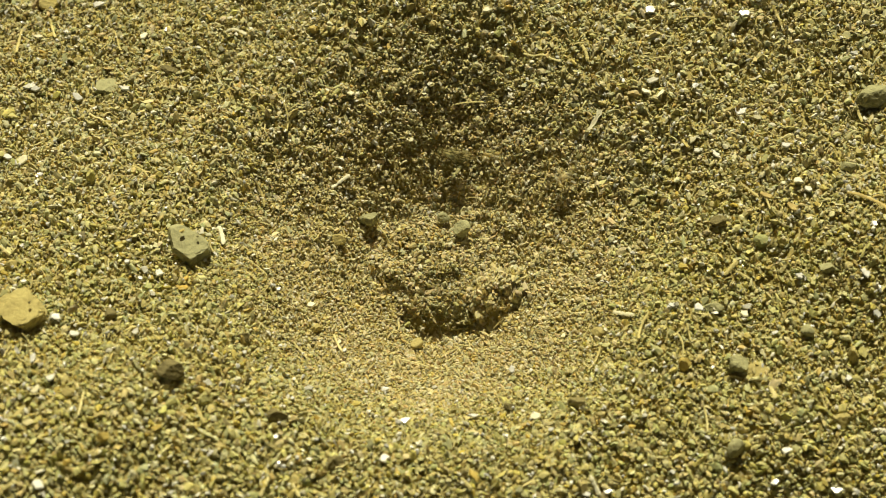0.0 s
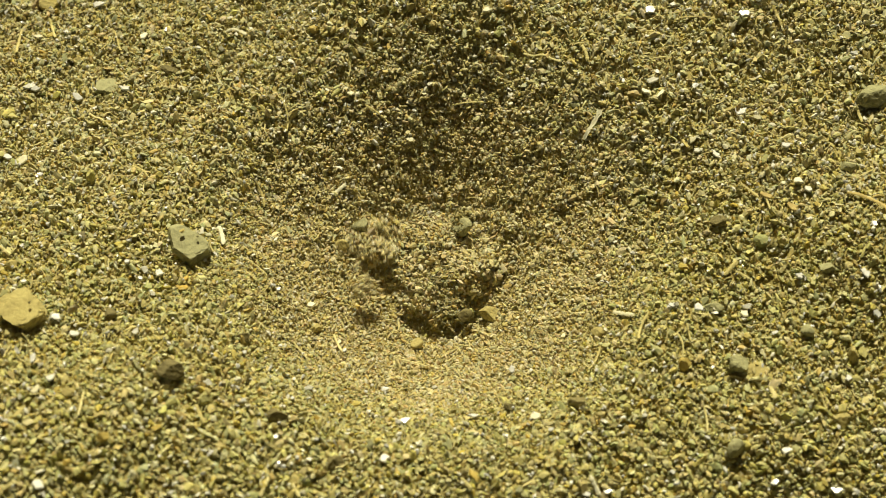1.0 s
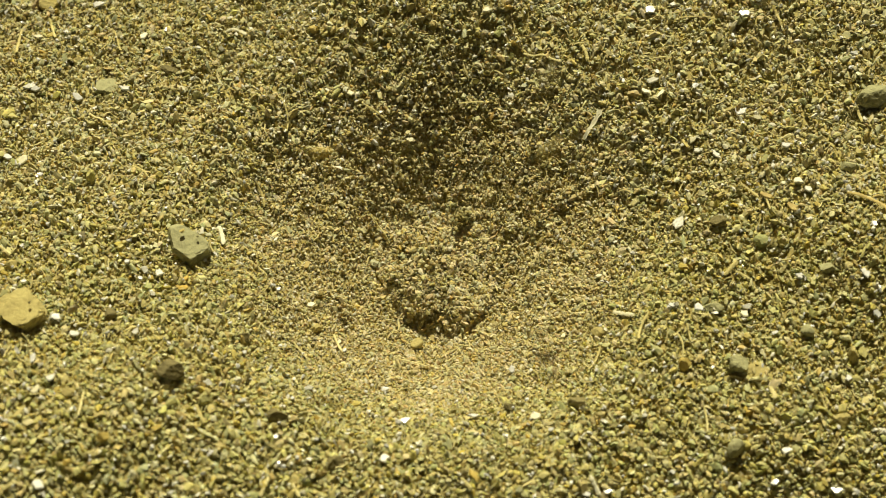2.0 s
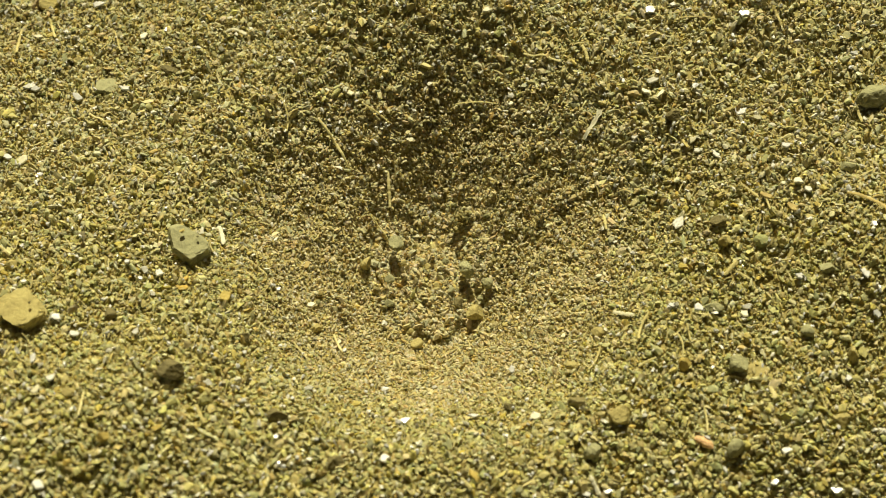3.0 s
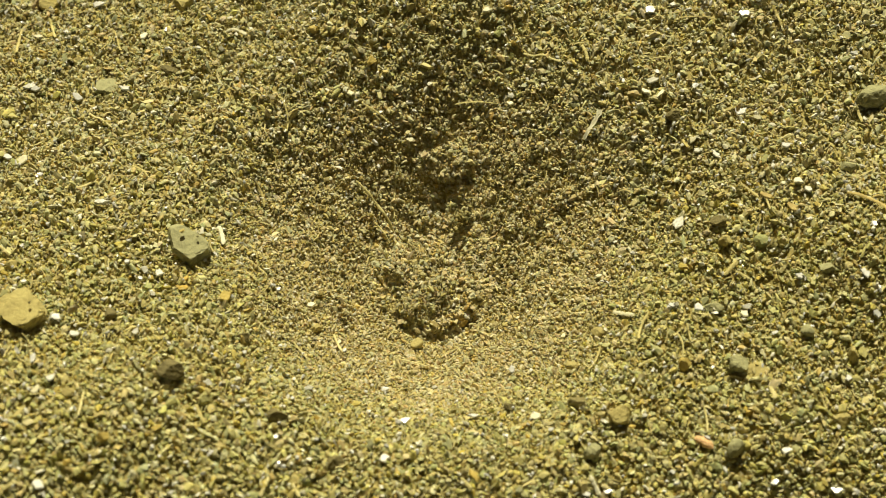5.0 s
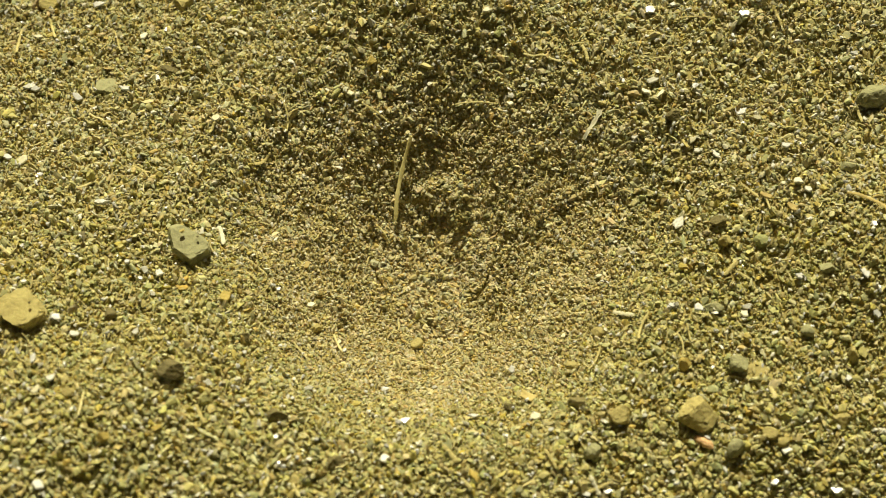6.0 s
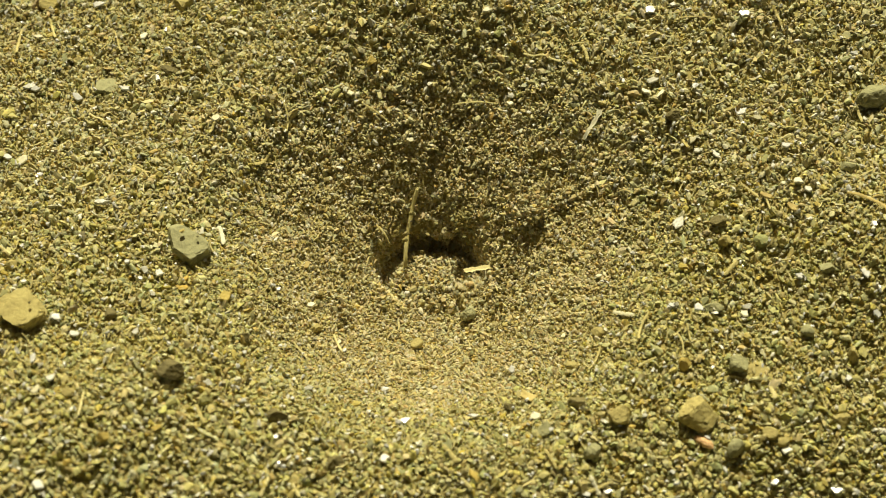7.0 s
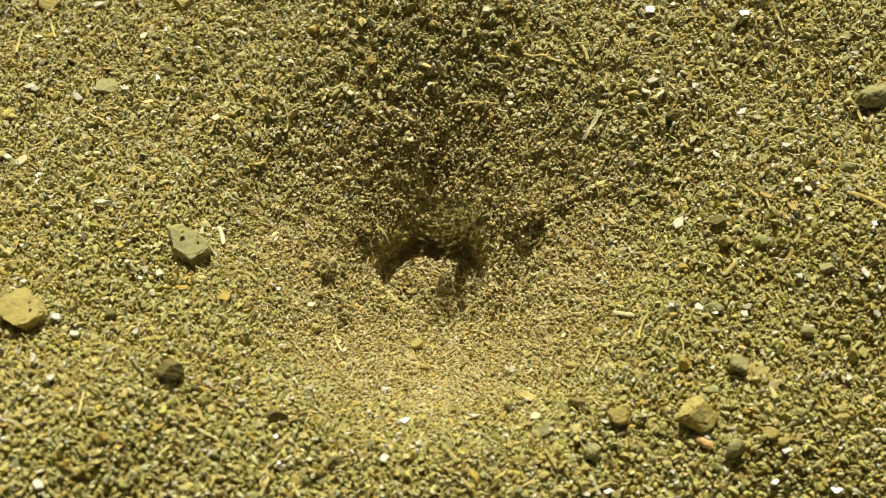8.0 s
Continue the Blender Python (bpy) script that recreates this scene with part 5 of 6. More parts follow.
    keyed(roller, (0, 2.6, 6.5, 1.6, 0), (1.2, 2.8, 6.7, 1.5, 10), (1.4, 4.8, 4.2, 0.88, 60), (1.5, 6.0, 1.5, 3.1, 90), (1.7, 4.7, 0.7, -4.5, 130), (2.7, 3.2, 2.9, -4.5, 140), (3, 2.9, 2.4, 2.1, 160), (3.9, 2.9, 2.4, 2.1, 160), (4.2, 4.2, 3.0, 1.7, 200), (4.5, 4.0, 2.7, 2.8, 230), (4.7, 1.6, 1.1, 0, 280), (5, 1.6, 0.6, -4.5, 300), (6, 2.9, -0.2, -4.5, 330), (6.2, 3.0, -1.2, 1.9, 360), (6.5, 3.0, -1.4, 2.1, 370), (6.7, 2.4, -1.5, 1.7, 400), (7, 3.0, -1.0, 0.48, 430), (7.4, 1.5, -0.8, -1, 470), (7.6, 1.5, -0.8, -8.5, 480), (8, 1.5, -0.8, -8.5, 480))
    keyed(small_one, (0, 0.8, 8.0, 1.3, 0), (0.9, 0.8, 8.0, 1.3, 0), (1.2, 1.6, 6.7, -4.5, 50), (2.7, 4.8, 1.2, -4.5, 70), (3, 4.9, 1.1, 0.98, 90), (3.9, 4.9, 1.1, 0.98, 90), (4.2, 5.3, 0.4, -4.5, 120), (6, 4.2, -0.3, -4.5, 140), (6.2, 4.1, -0.5, 1.7, 160), (6.5, 4.2, -0.3, 1, 170), (6.8, 4.2, -0.8, -8.5, 220), (8, 4.2, -0.8, -8.5, 220))
    keyed(dark_one, (0, 3.1, -0.7, -4.5, 0), (0.6, 3.1, -0.9, -4.5, 0), (0.8, 2.8, -1.9, 1.7, 30), (1.5, 2.7, -1.8, 1.8, 40), (1.7, 2.2, -0.2, -0.3, 60), (2.7, 2.4, 0.2, -4.5, 80), (3, 2.2, -0.3, 1.6, 90), (3.9, 2.2, -0.3, 1.6, 90), (4.2, 1.6, 0.1, -4.5, 120), (6.1, -0.3, -0.9, -4.5, 140), (6.3, -0.3, -1.7, 2, 160), (6.5, -0.3, -1.6, 2, 165), (6.8, -0.4, -1.5, -8.5, 190), (8, -0.4, -1.5, -8.5, 190))
    keyed(chunk, (0, 1.6, 4.9, -4, -80), (0.07, 1.6, 6.8, 1, -60), (0.17, 4.2, 6.0, 3.5, 0), (0.23, 4.5, 5.8, 3.5, 0), (0.3, 5.0, 4.2, 1.8, 40), (0.4, 5.8, 2.0, 0.8, 80), (0.5, 6.1, 1.5, 0.4, 90), (0.9, 6.1, 1.5, 0.3, 92), (1.3, 6.1, 0.7, -8.5, 110), (8, 6.1, 0.7, -8.5, 110))
    keyed(bit_a, (0, -3.0, 4.3, -4.5, 0), (2.7, -3.0, 4.3, -4.5, 0), (2.9, -3.0, 3.1, 2.2, 30), (3.97, -3.0, 3.1, 2.2, 30), (4.15, -2.5, 3.2, 2.5, 60), (4.3, -2.0, 2.1, 3.1, 90), (4.6, -2.1, 1.3, -4.5, 120), (4.8, -2.0, 1.0, -4.5, 150), (6.1, -2.0, 1.0, -4.5, 150), (6.3, -2.0, -0.2, 2.3, 170), (6.6, -2.0, -0.0, 1.5, 190), (6.75, -2.0, 0.6, -7, 220), (7.25, -2.0, -0.0, -7, 220), (7.38, -2.0, -0.6, 1.4, 240), (7.6, -2.0, -0.2, 0.45, 250), (7.8, -2.0, -0.2, -7, 280), (8, -2.0, -0.2, -7, 280))
    keyed(bit_b, (0, -4.3, 1.9, -4.5, 0), (2.72, -4.3, 1.9, -4.5, 0), (2.92, -4.3, 1.4, 1.5, 30), (3.97, -4.3, 1.4, 1.6, 30), (4.15, -3.6, 1.3, 2.2, 60), (4.33, -2.9, 1.6, -4.5, 90), (4.6, -2.9, -0.2, 1.7, 120), (4.8, -2.9, -0.0, -4.5, 150), (6.1, -2.9, -0.0, -4.5, 150), (6.3, -2.9, -0.0, -4.5, 170), (6.6, -2.9, -0.3, -8.5, 190), (6.75, -2.9, -0.3, -7, 220), (7.25, -2.9, -0.9, -7, 220), (7.38, -2.9, -0.9, -7, 240), (7.6, -2.9, -1.1, -7, 250), (7.8, -2.9, -1.1, -7, 280), (8, -2.9, -1.1, -7, 280))
    keyed(bit_c, (0, -1.9, 2.6, -4.5, 0), (2.74, -1.9, 2.6, -4.5, 0), (2.94, -1.9, 1.5, 2.3, 30), (3.97, -1.9, 1.5, 2.4, 30), (4.15, -1.6, 1.1, 3.1, 60), (4.36, -1.4, 1.7, -4.5, 90), (4.6, -1.4, 0.9, -4.5, 120), (4.8, -1.4, 0.5, -4.5, 150), (6.1, -1.4, 0.5, -4.5, 150), (6.3, -1.4, 0.5, -4.5, 170), (6.6, -1.3, 0.1, -8.5, 190), (6.75, -1.3, 0.1, -7, 220), (7.25, -1.3, -0.5, -7, 220), (7.38, -1.3, -0.5, -7, 240), (7.6, -1.3, -0.6, -7, 250), (7.8, -1.3, -0.6, -7, 280), (8, -1.3, -0.6, -7, 280))
    keyed(bit_d, (0, 1.0, 4.5, -4.5, 0), (2.76, 1.0, 4.5, -4.5, 0), (2.96, 1.0, 3.5, 2.5, 30), (3.97, 1.0, 3.5, 2.5, 30), (4.15, 0.8, 3.3, 2.8, 60), (4.39, 0.6, 2.2, 3.1, 90), (4.6, 0.6, 0.1, 3.1, 120), (4.8, 0.6, 1.1, -4.5, 150), (6.1, 0.6, 1.1, -4.5, 150), (6.3, 0.6, 1.1, -4.5, 170), (6.6, 0.6, 0.9, -8.5, 190), (6.75, 0.6, 0.9, -7, 220), (7.25, 0.6, 0.2, -7, 220), (7.38, 0.6, 0.2, -7, 240), (7.6, 0.6, 0.1, -7, 250), (7.8, 0.6, 0.1, -7, 280), (8, 0.6, 0.1, -7, 280))
    keyed(bit_e, (0, -0.1, 2.3, -4.5, 0), (2.78, -0.1, 2.3, -4.5, 0), (2.9, 0.0, 1.3, 2.4, 30), (3.97, 0.0, 1.2, 2.5, 30), (4.15, -0.1, 0.9, 3.1, 60), (4.42, -0.1, 1.5, -4.5, 90), (4.6, -0.1, 1.0, -4.5, 120), (4.8, -0.1, 0.5, -4.5, 150), (6.1, -0.1, 0.5, -4.5, 150), (6.3, -0.1, 0.5, -4.5, 170), (6.6, -0.1, 0.1, -8.5, 190), (6.75, -0.1, 0.1, -7, 220), (7.25, -0.1, -0.6, -7, 220), (7.38, -0.1, -1.1, 1.4, 240), (7.6, -0.1, -0.8, 0.67, 250), (7.8, -0.1, -0.7, -7, 280), (8, -0.1, -0.7, -7, 280))
    keyed(bit_f, (0, -2.2, 0.3, -4.5, 0), (2.7, -2.2, 0.3, -4.5, 0), (2.92, -2.1, -0.3, 1.5, 30), (3.97, -2.1, -0.3, 1.5, 30), (4.15, -1.8, -0.5, 2, 60), (4.3, -1.5, -0.4, -4.5, 90), (4.6, -1.5, -0.9, 2.3, 120), (4.8, -1.5, -0.2, -4.5, 150), (6.1, -1.5, -0.2, -4.5, 150), (6.3, -1.5, -1.3, 2, 170), (6.6, -1.5, -1.4, 1.7, 190), (6.75, -1.5, -0.6, -7, 220), (7.25, -1.5, -1.2, -7, 220), (7.38, -1.5, -1.2, -7, 240), (7.6, -1.5, -1.4, -7, 250), (7.8, -1.5, -1.4, -7, 280), (8, -1.5, -1.4, -7, 280))
    keyed(bit_g, (0, 1.6, 1.8, -4.5, 0), (2.72, 1.6, 1.8, -4.5, 0), (2.94, 1.5, 0.8, 2.2, 30), (3.97, 1.5, 0.7, 2.5, 30), (4.15, 1.2, 0.5, 2.9, 60), (4.33, 0.9, -0.2, 2.8, 90), (4.6, 0.9, 0.7, -4.5, 120), (4.8, 0.9, 0.4, -4.5, 150), (6.1, 0.9, 0.4, -4.5, 150), (6.3, 0.9, 0.4, -4.5, 170), (6.6, 0.9, -0.0, -8.5, 190), (6.75, 0.9, -0.0, -7, 220), (7.25, 0.9, -0.6, -7, 220), (7.38, 0.9, -0.6, -7, 240), (7.6, 0.9, -0.7, -7, 250), (7.8, 0.9, -0.7, -7, 280), (8, 0.9, -0.7, -7, 280))
    keyed(bit_h, (0, 3.8, 3.3, -4.5, 0), (2.74, 3.8, 3.3, -4.5, 0), (2.96, 3.8, 2.8, 1.4, 30), (3.97, 3.8, 2.8, 1.5, 30), (4.15, 3.1, 2.9, 2, 60), (4.36, 2.4, 3.1, -4.5, 90), (4.6, 2.3, -0.0, 2.8, 120), (4.8, 2.4, 0.6, -4.5, 150), (6.1, 2.4, 0.6, -4.5, 150), (6.3, 2.4, 0.6, -4.5, 170), (6.6, 2.4, 0.4, -8.5, 190), (6.75, 2.4, 0.4, -7, 220), (7.25, 2.4, -0.2, -7, 220), (7.38, 2.4, -0.2, -7, 240), (7.6, 2.3, -0.2, -7, 250), (7.8, 2.3, -0.2, -7, 280), (8, 2.3, -0.2, -7, 280))
    keyed(bit_i, (0, -4.3, -0.5, -4.5, 0), (2.76, -4.3, -0.5, -4.5, 0), (2.9, -4.3, -0.5, 0.49, 30), (3.97, -4.3, -0.5, 0.49, 30), (4.15, -3.6, -0.5, 1, 60), (4.39, -2.9, -0.9, -4.5, 90), (4.6, -2.9, -0.2, -4.5, 120), (4.8, -2.9, -0.7, -4.5, 150), (6.1, -2.9, -0.7, -4.5, 150), (6.3, -2.9, -0.7, -4.5, 170), (6.6, -2.9, -1.1, -8.5, 190), (6.75, -2.9, -1.1, -7, 220), (7.25, -2.9, -1.7, -7, 220), (7.38, -2.9, -1.8, 0.48, 240), (7.6, -2.9, -1.8, 0.42, 250), (7.8, -2.9, -1.8, -7, 280), (8, -2.9, -1.8, -7, 280))
    keyed(bit_j, (0, -0.5, -1.6, -4.5, 0), (2.78, -0.5, -1.6, -4.5, 0), (2.92, -0.5, -2.1, 1.3, 30), (3.97, -0.5, -2.2, 1.4, 30), (4.15, -0.4, -2.3, 1.5, 60), (4.42, -0.4, -3.1, 1.2, 90), (4.6, -0.4, -1.5, 2.3, 120), (4.8, -0.4, -0.8, -4.5, 150), (6.1, -0.4, -0.8, -4.5, 150), (6.3, -0.4, -0.8, -4.5, 170), (6.6, -0.4, -1.3, -8.5, 190), (6.75, -0.4, -1.3, -7, 220), (7.25, -0.4, -1.9, -7, 220), (7.38, -0.4, -1.9, -7, 240), (7.6, -0.4, -2.0, -7, 250), (7.8, -0.4, -2.0, -7, 280), (8, -0.4, -2.0, -7, 280))
    keyed(bit_k, (0, -2.5, -3.0, -4.5, 0), (2.7, -2.5, -3.0, -4.5, 0), (2.94, -2.5, -3.0, 0.49, 30), (3.97, -2.5, -3.0, 0.49, 30), (4.15, -2.2, -2.9, 0.59, 60), (4.3, -1.7, -4.1, -4.5, 90), (4.6, -1.8, -0.8, -4.5, 120), (4.8, -1.8, -1.3, -4.5, 150), (6.1, -1.8, -1.3, -4.5, 150), (6.3, -1.8, -1.9, 1.4, 170), (6.6, -1.8, -2.2, 1.3, 190), (6.75, -1.8, -1.7, -7, 220), (7.25, -1.8, -2.3, -7, 220), (7.38, -1.8, -2.3, -7, 240), (7.6, -1.8, -2.5, -7, 250), (7.8, -1.8, -2.5, -7, 280), (8, -1.8, -2.5, -7, 280))
    keyed(bit_l, (0, 1.6, -2.4, -4.5, 0), (2.72, 1.6, -2.4, -4.5, 0), (2.96, 1.6, -2.6, 0.82, 30), (3.97, 1.6, -2.7, 0.96, 30), (4.15, 1.3, -2.9, 1.2, 60), (4.33, 1.0, -3.5, -4.5, 90), (4.6, 1.0, -1.6, 2.2, 120), (4.8, 1.0, -1.0, -4.5, 150), (6.1, 1.0, -1.0, -4.5, 150), (6.3, 1.0, -1.0, -4.5, 170), (6.6, 1.0, -1.4, -8.5, 190), (6.75, 1.0, -1.4, -7, 220), (7.25, 1.0, -2.1, -7, 220), (7.38, 1.0, -2.1, -7, 240), (7.6, 1.0, -2.2, -7, 250), (7.8, 1.0, -2.2, -7, 280), (8, 1.0, -2.2, -7, 280))
    keyed(bit_m, (0, -5.5, 0.3, -4.5, 0), (2.74, -5.5, 0.3, -4.5, 0), (2.9, -5.5, 0.4, 0.47, 30), (3.97, -5.5, 0.4, 0.47, 30), (4.15, -4.5, 0.4, 1.1, 60), (4.36, -3.6, -0.4, 1.1, 90), (4.6, -3.7, -0.2, -4.5, 120), (4.8, -3.6, -0.5, -4.5, 150), (6.1, -3.6, -0.5, -4.5, 150), (6.3, -3.6, -0.5, -4.5, 170), (6.6, -3.6, -1.0, -8.5, 190), (6.75, -3.6, -1.0, -7, 220), (7.25, -3.6, -1.5, -7, 220), (7.38, -3.6, -1.5, 0.49, 240), (7.6, -3.6, -1.6, 0.44, 250), (7.8, -3.6, -1.6, -7, 280), (8, -3.6, -1.6, -7, 280))
    keyed(bit_n, (0, 4.2, 0.2, -4.5, 0), (2.76, 4.2, 0.2, -4.5, 0), (2.92, 4.2, -0.2, 1, 30), (3.97, 4.2, -0.1, 0.91, 30), (4.15, 3.4, -0.1, 1.4, 60), (4.39, 2.6, -0.0, -4.5, 90), (4.6, 2.6, -0.9, 2.3, 120), (4.8, 2.6, -0.3, -4.5, 150), (6.1, 2.6, -0.3, -4.5, 150), (6.3, 2.6, -0.3, -4.5, 170), (6.6, 2.6, -0.6, -8.5, 190), (6.75, 2.6, -0.6, -7, 220), (7.25, 2.6, -1.3, -7, 220), (7.38, 2.6, -1.3, -7, 240), (7.6, 2.6, -1.4, -7, 250), (7.8, 2.6, -1.4, -7, 280), (8, 2.6, -1.4, -7, 280))
    keyed(bit_o, (0, -0.9, 4.1, -4.5, 0), (2.78, -0.9, 4.1, -4.5, 0), (2.94, -0.8, 3.0, 2.6, 30), (3.97, -0.8, 3.0, 2.6, 30), (4.15, -0.7, 2.7, 3.1, 60), (4.42, -0.7, 3.4, -4.5, 90), (4.6, -0.7, 1.5, -4.5, 120), (4.8, -0.7, 1.1, -4.5, 150), (6.1, -0.7, 1.1, -4.5, 150), (6.3, -0.7, 1.1, -4.5, 170), (6.6, -0.7, 0.7, -8.5, 190), (6.75, -0.7, 0.7, -7, 220), (7.25, -0.7, 0.1, -7, 220), (7.38, -0.7, 0.1, -7, 240), (7.6, -0.7, -0.0, -7, 250), (7.8, -0.7, -0.0, -7, 280), (8, -0.7, -0.0, -7, 280))
    keyed(bit_p, (0, 2.5, 2.5, -4.5, 0), (2.7, 2.5, 2.5, -4.5, 0), (2.96, 2.5, 1.7, 2, 30), (3.97, 2.5, 1.7, 2, 30), (4.15, 2.0, 1.4, 2.7, 60), (4.3, 1.5, 0.6, 3.1, 90), (4.6, 1.5, -0.4, 2.9, 120), (4.8, 1.5, 0.5, -4.5, 150), (6.1, 1.5, 0.5, -4.5, 150), (6.3, 1.5, -0.6, 2.4, 170), (6.6, 1.5, -0.8, 2.1, 190), (6.75, 1.5, 0.1, -7, 220), (7.25, 1.5, -0.4, -7, 220), (7.38, 1.5, -0.4, -7, 240), (7.6, 1.5, -0.5, -7, 250), (7.8, 1.5, -0.5, -7, 280), (8, 1.5, -0.5, -7, 280))
    keyed(bone_chip, (0, -6.3, 5.1, -4.5, 0), (1.2, -6.3, 4.8, -4.5, 0), (1.4, -6.3, 5.1, 0.8, 20), (1.7, -6.0, 4.7, 1.1, 30), (2.4, -5.4, 2.9, -4.5, 60), (2.8, -4.7, -3.0, -4.5, 70), (3, -4.7, -3.1, 0.58, 80), (3.9, -4.7, -3.1, 0.58, 80), (4.2, -3.7, -1.4, -4.5, 110), (6.7, -2.6, 1.1, -8.5, 130), (6.9, -2.6, 1.1, 0.6, 140), (7.2, -2.9, 0.6, 0.57, 150), (7.6, -3.0, -0.5, -8.5, 170), (8, -3.0, -0.5, -8.5, 170))
    keyed(tan_chip, (0, -0.3, 6.0, -4.5, 80), (2.7, -0.3, 6.0, -4.5, 80), (2.9, -0.3, 4.9, 2.6, 80), (3.9, -0.3, 4.9, 2.6, 80), (4.1, 0.0, 4.4, 2.8, 100), (4.3, 1.6, 4.2, -4.5, 140), (8, 1.6, 4.2, -8.5, 140))
    keyed(splinter, (0, -9.0, 10.1, 0.48, 0), (0.85, -9.0, 10.0, 0.5, 0), (1, -9.3, 9.2, 0.48, 8), (1.3, -9.7, 6.7, 0.42, 20), (1.7, -8.6, 5.2, -1, 40), (2.2, -7.0, 4.1, -4.5, 50), (8, -7.0, 4.1, -8.5, 50))
    keyed(long_stalk, (0, -9.9, 14.8, -1.5, 0), (1.9, -9.9, 14.7, -1.5, 0), (2.4, -9.7, 13.5, 0.47, 0), (4.1, -9.6, 13.3, 0.49, 0), (4.3, -8.3, 11.7, 0.57, 3), (4.5, -7.0, 10.5, 0.57, 6), (4.7, -6.6, 9.5, 0.57, 8), (5.4, -4.4, 7.6, -1, 12), (5.8, -3.9, 5.8, -4.5, 14), (8, -3.9, 5.8, -8.5, 14))
    keyed(upright_stalk, (0, -4.5, 11.2, -2, 0), (1.9, -4.5, 10.9, -2, 0), (2.5, -4.5, 10.6, 0.57, 0), (4.1, -4.5, 10.6, 0.57, 0), (4.5, -4.1, 10.8, 0.58, -4), (4.7, -4.1, 10.5, 0.59, -5), (5.3, -3.9, 8.9, -1, -10), (5.8, -3.9, 6.6, -4.5, -12), (8, -3.9, 6.6, -8.5, -12))
    keyed(tall_stalk, (0, -3.1, 15.2, -3, 0), (4.8, -3.1, 15.2, -3, 0), (5.3, -3.1, 10.9, 1, 0), (6.25, -3.1, 10.9, 1, 0), (6.4, -2.3, 7.7, 0.1, 2), (7, -2.4, 7.6, -0.9, 4), (7.6, -2.4, 6, -5, 8), (8, -2.4, 5.2, -7.5, 10))
    keyed(short_stalk, (0, 4.8, 6.0, -4.5, 0), (4.2, 4.9, 5.9, -4.5, 0), (4.35, 5.2, 5.5, 0.6, 0), (4.5, 5.4, 4.0, 2.3, 10), (4.7, 5.2, 4.8, 0.58, 60), (5, 4.2, 3.6, -4.5, 80), (8, 4.2, 3.6, -8.5, 80))
    keyed(flat_stalk, (0, 4.0, 3.6, -4.5, 0), (6.7, 4.0, 3.6, -8.5, 0), (6.9, 4.0, 2.9, 0.56, 0), (7.2, 4.0, 3.0, 0.59, 5), (7.4, 4.2, 3.5, 0.57, 10), (7.7, 3.2, 2.9, 0.58, 24), (7.9, 2.6, 2.5, -8.5, 30), (8, 2.6, 2.5, -8.5, 30))
    keyed(side_stalk, (0, 15.4, 4.8, -1.5, 0), (1.9, 15.4, 4.5, -1.5, 0), (2.4, 15.5, 3.9, 0.43, 0), (4.6, 15.5, 3.9, 0.43, 0), (5.3, 15.0, 2.7, -1.5, 0), (8, 15.0, 2.7, -1.5, 0))
    keyed(drift_stalk, (0, -16.3, 11.3, -1.5, 0), (4.9, -16.2, 11.1, -1.5, 0), (5.3, -16.2, 10.4, 0.44, 0), (8, -16.2, 10.4, 0.44, 0))
    thrown(flung_a, 1.45, 1.66, flung_a.matrix_world.copy(), high=24, spin=200)
    thrown(flung_b, 1.9, 2.12, flung_b.matrix_world.copy(), high=24, spin=200)
    thrown(flung_c, 1.9, 2.15, flung_c.matrix_world.copy(), high=24, spin=200)
    thrown(flung_d, 2.3, 2.55, flung_d.matrix_world.copy(), high=24, spin=200)
    thrown(flung_e, 2.3, 2.57, flung_e.matrix_world.copy(), high=24, spin=200)
    thrown(flung_f, 2.3, 2.6, flung_f.matrix_world.copy(), high=24, spin=200)
    thrown(flung_g, 2, 2.2, flung_g.matrix_world.copy(), high=24, spin=200)
    thrown(flung_h, 1.9, 2.1, flung_h.matrix_world.copy(), high=24, spin=200)
    thrown(flung_i, 2.3, 2.5, flung_i.matrix_world.copy(), high=24, spin=200)
    thrown(flung_j, 4, 4.2, flung_j.matrix_world.copy(), high=24, spin=200)
    thrown(flung_k, 4, 4.22, flung_k.matrix_world.copy(), high=24, spin=200)
    thrown(flung_l, 4, 4.17, flung_l.matrix_world.copy(), high=24, spin=200)
    thrown(flung_m, 4.13, 4.4, flung_m.matrix_world.copy(), high=30, spin=200)
    thrown(flung_n, 5, 5.3, flung_n.matrix_world.copy(), high=30, spin=200)
    thrown(flung_o, 5, 5.32, flung_o.matrix_world.copy(), high=30, spin=200)
    thrown(flung_p, 5, 5.33, flung_p.matrix_world.copy(), high=30, spin=200)
    thrown(flung_q, 5, 5.23, flung_q.matrix_world.copy(), high=24, spin=200)
    thrown(flung_r, 5.2, 5.4, flung_r.matrix_world.copy(), high=24, spin=200)
    thrown(flung_s, 5.2, 5.43, flung_s.matrix_world.copy(), high=24, spin=200)
    thrown(flung_t, 5.2, 5.45, flung_t.matrix_world.copy(), high=24, spin=200)
    thrown(flung_u, 5.2, 5.43, flung_u.matrix_world.copy(), high=24, spin=200)
    thrown(flung_v, 5.2, 5.47, flung_v.matrix_world.copy(), high=24, spin=200)
    thrown(flung_w, 6.55, 6.75, flung_w.matrix_world.copy(), high=20, spin=200)
    thrown(flung_x, 4.6, 4.8, flung_x.matrix_world.copy(), high=24, spin=200)
    keyed(clod_a, (0, 2.0, 12.8, 2.2, 0), (0.1, 3.8, 11.9, 1.2, 40), (0.2, 3.2, 10.2, 0.3, 70), (0.5, 2.7, 8.3, 0.2, 80), (8, 2.7, 8.3, 0.2, 80))
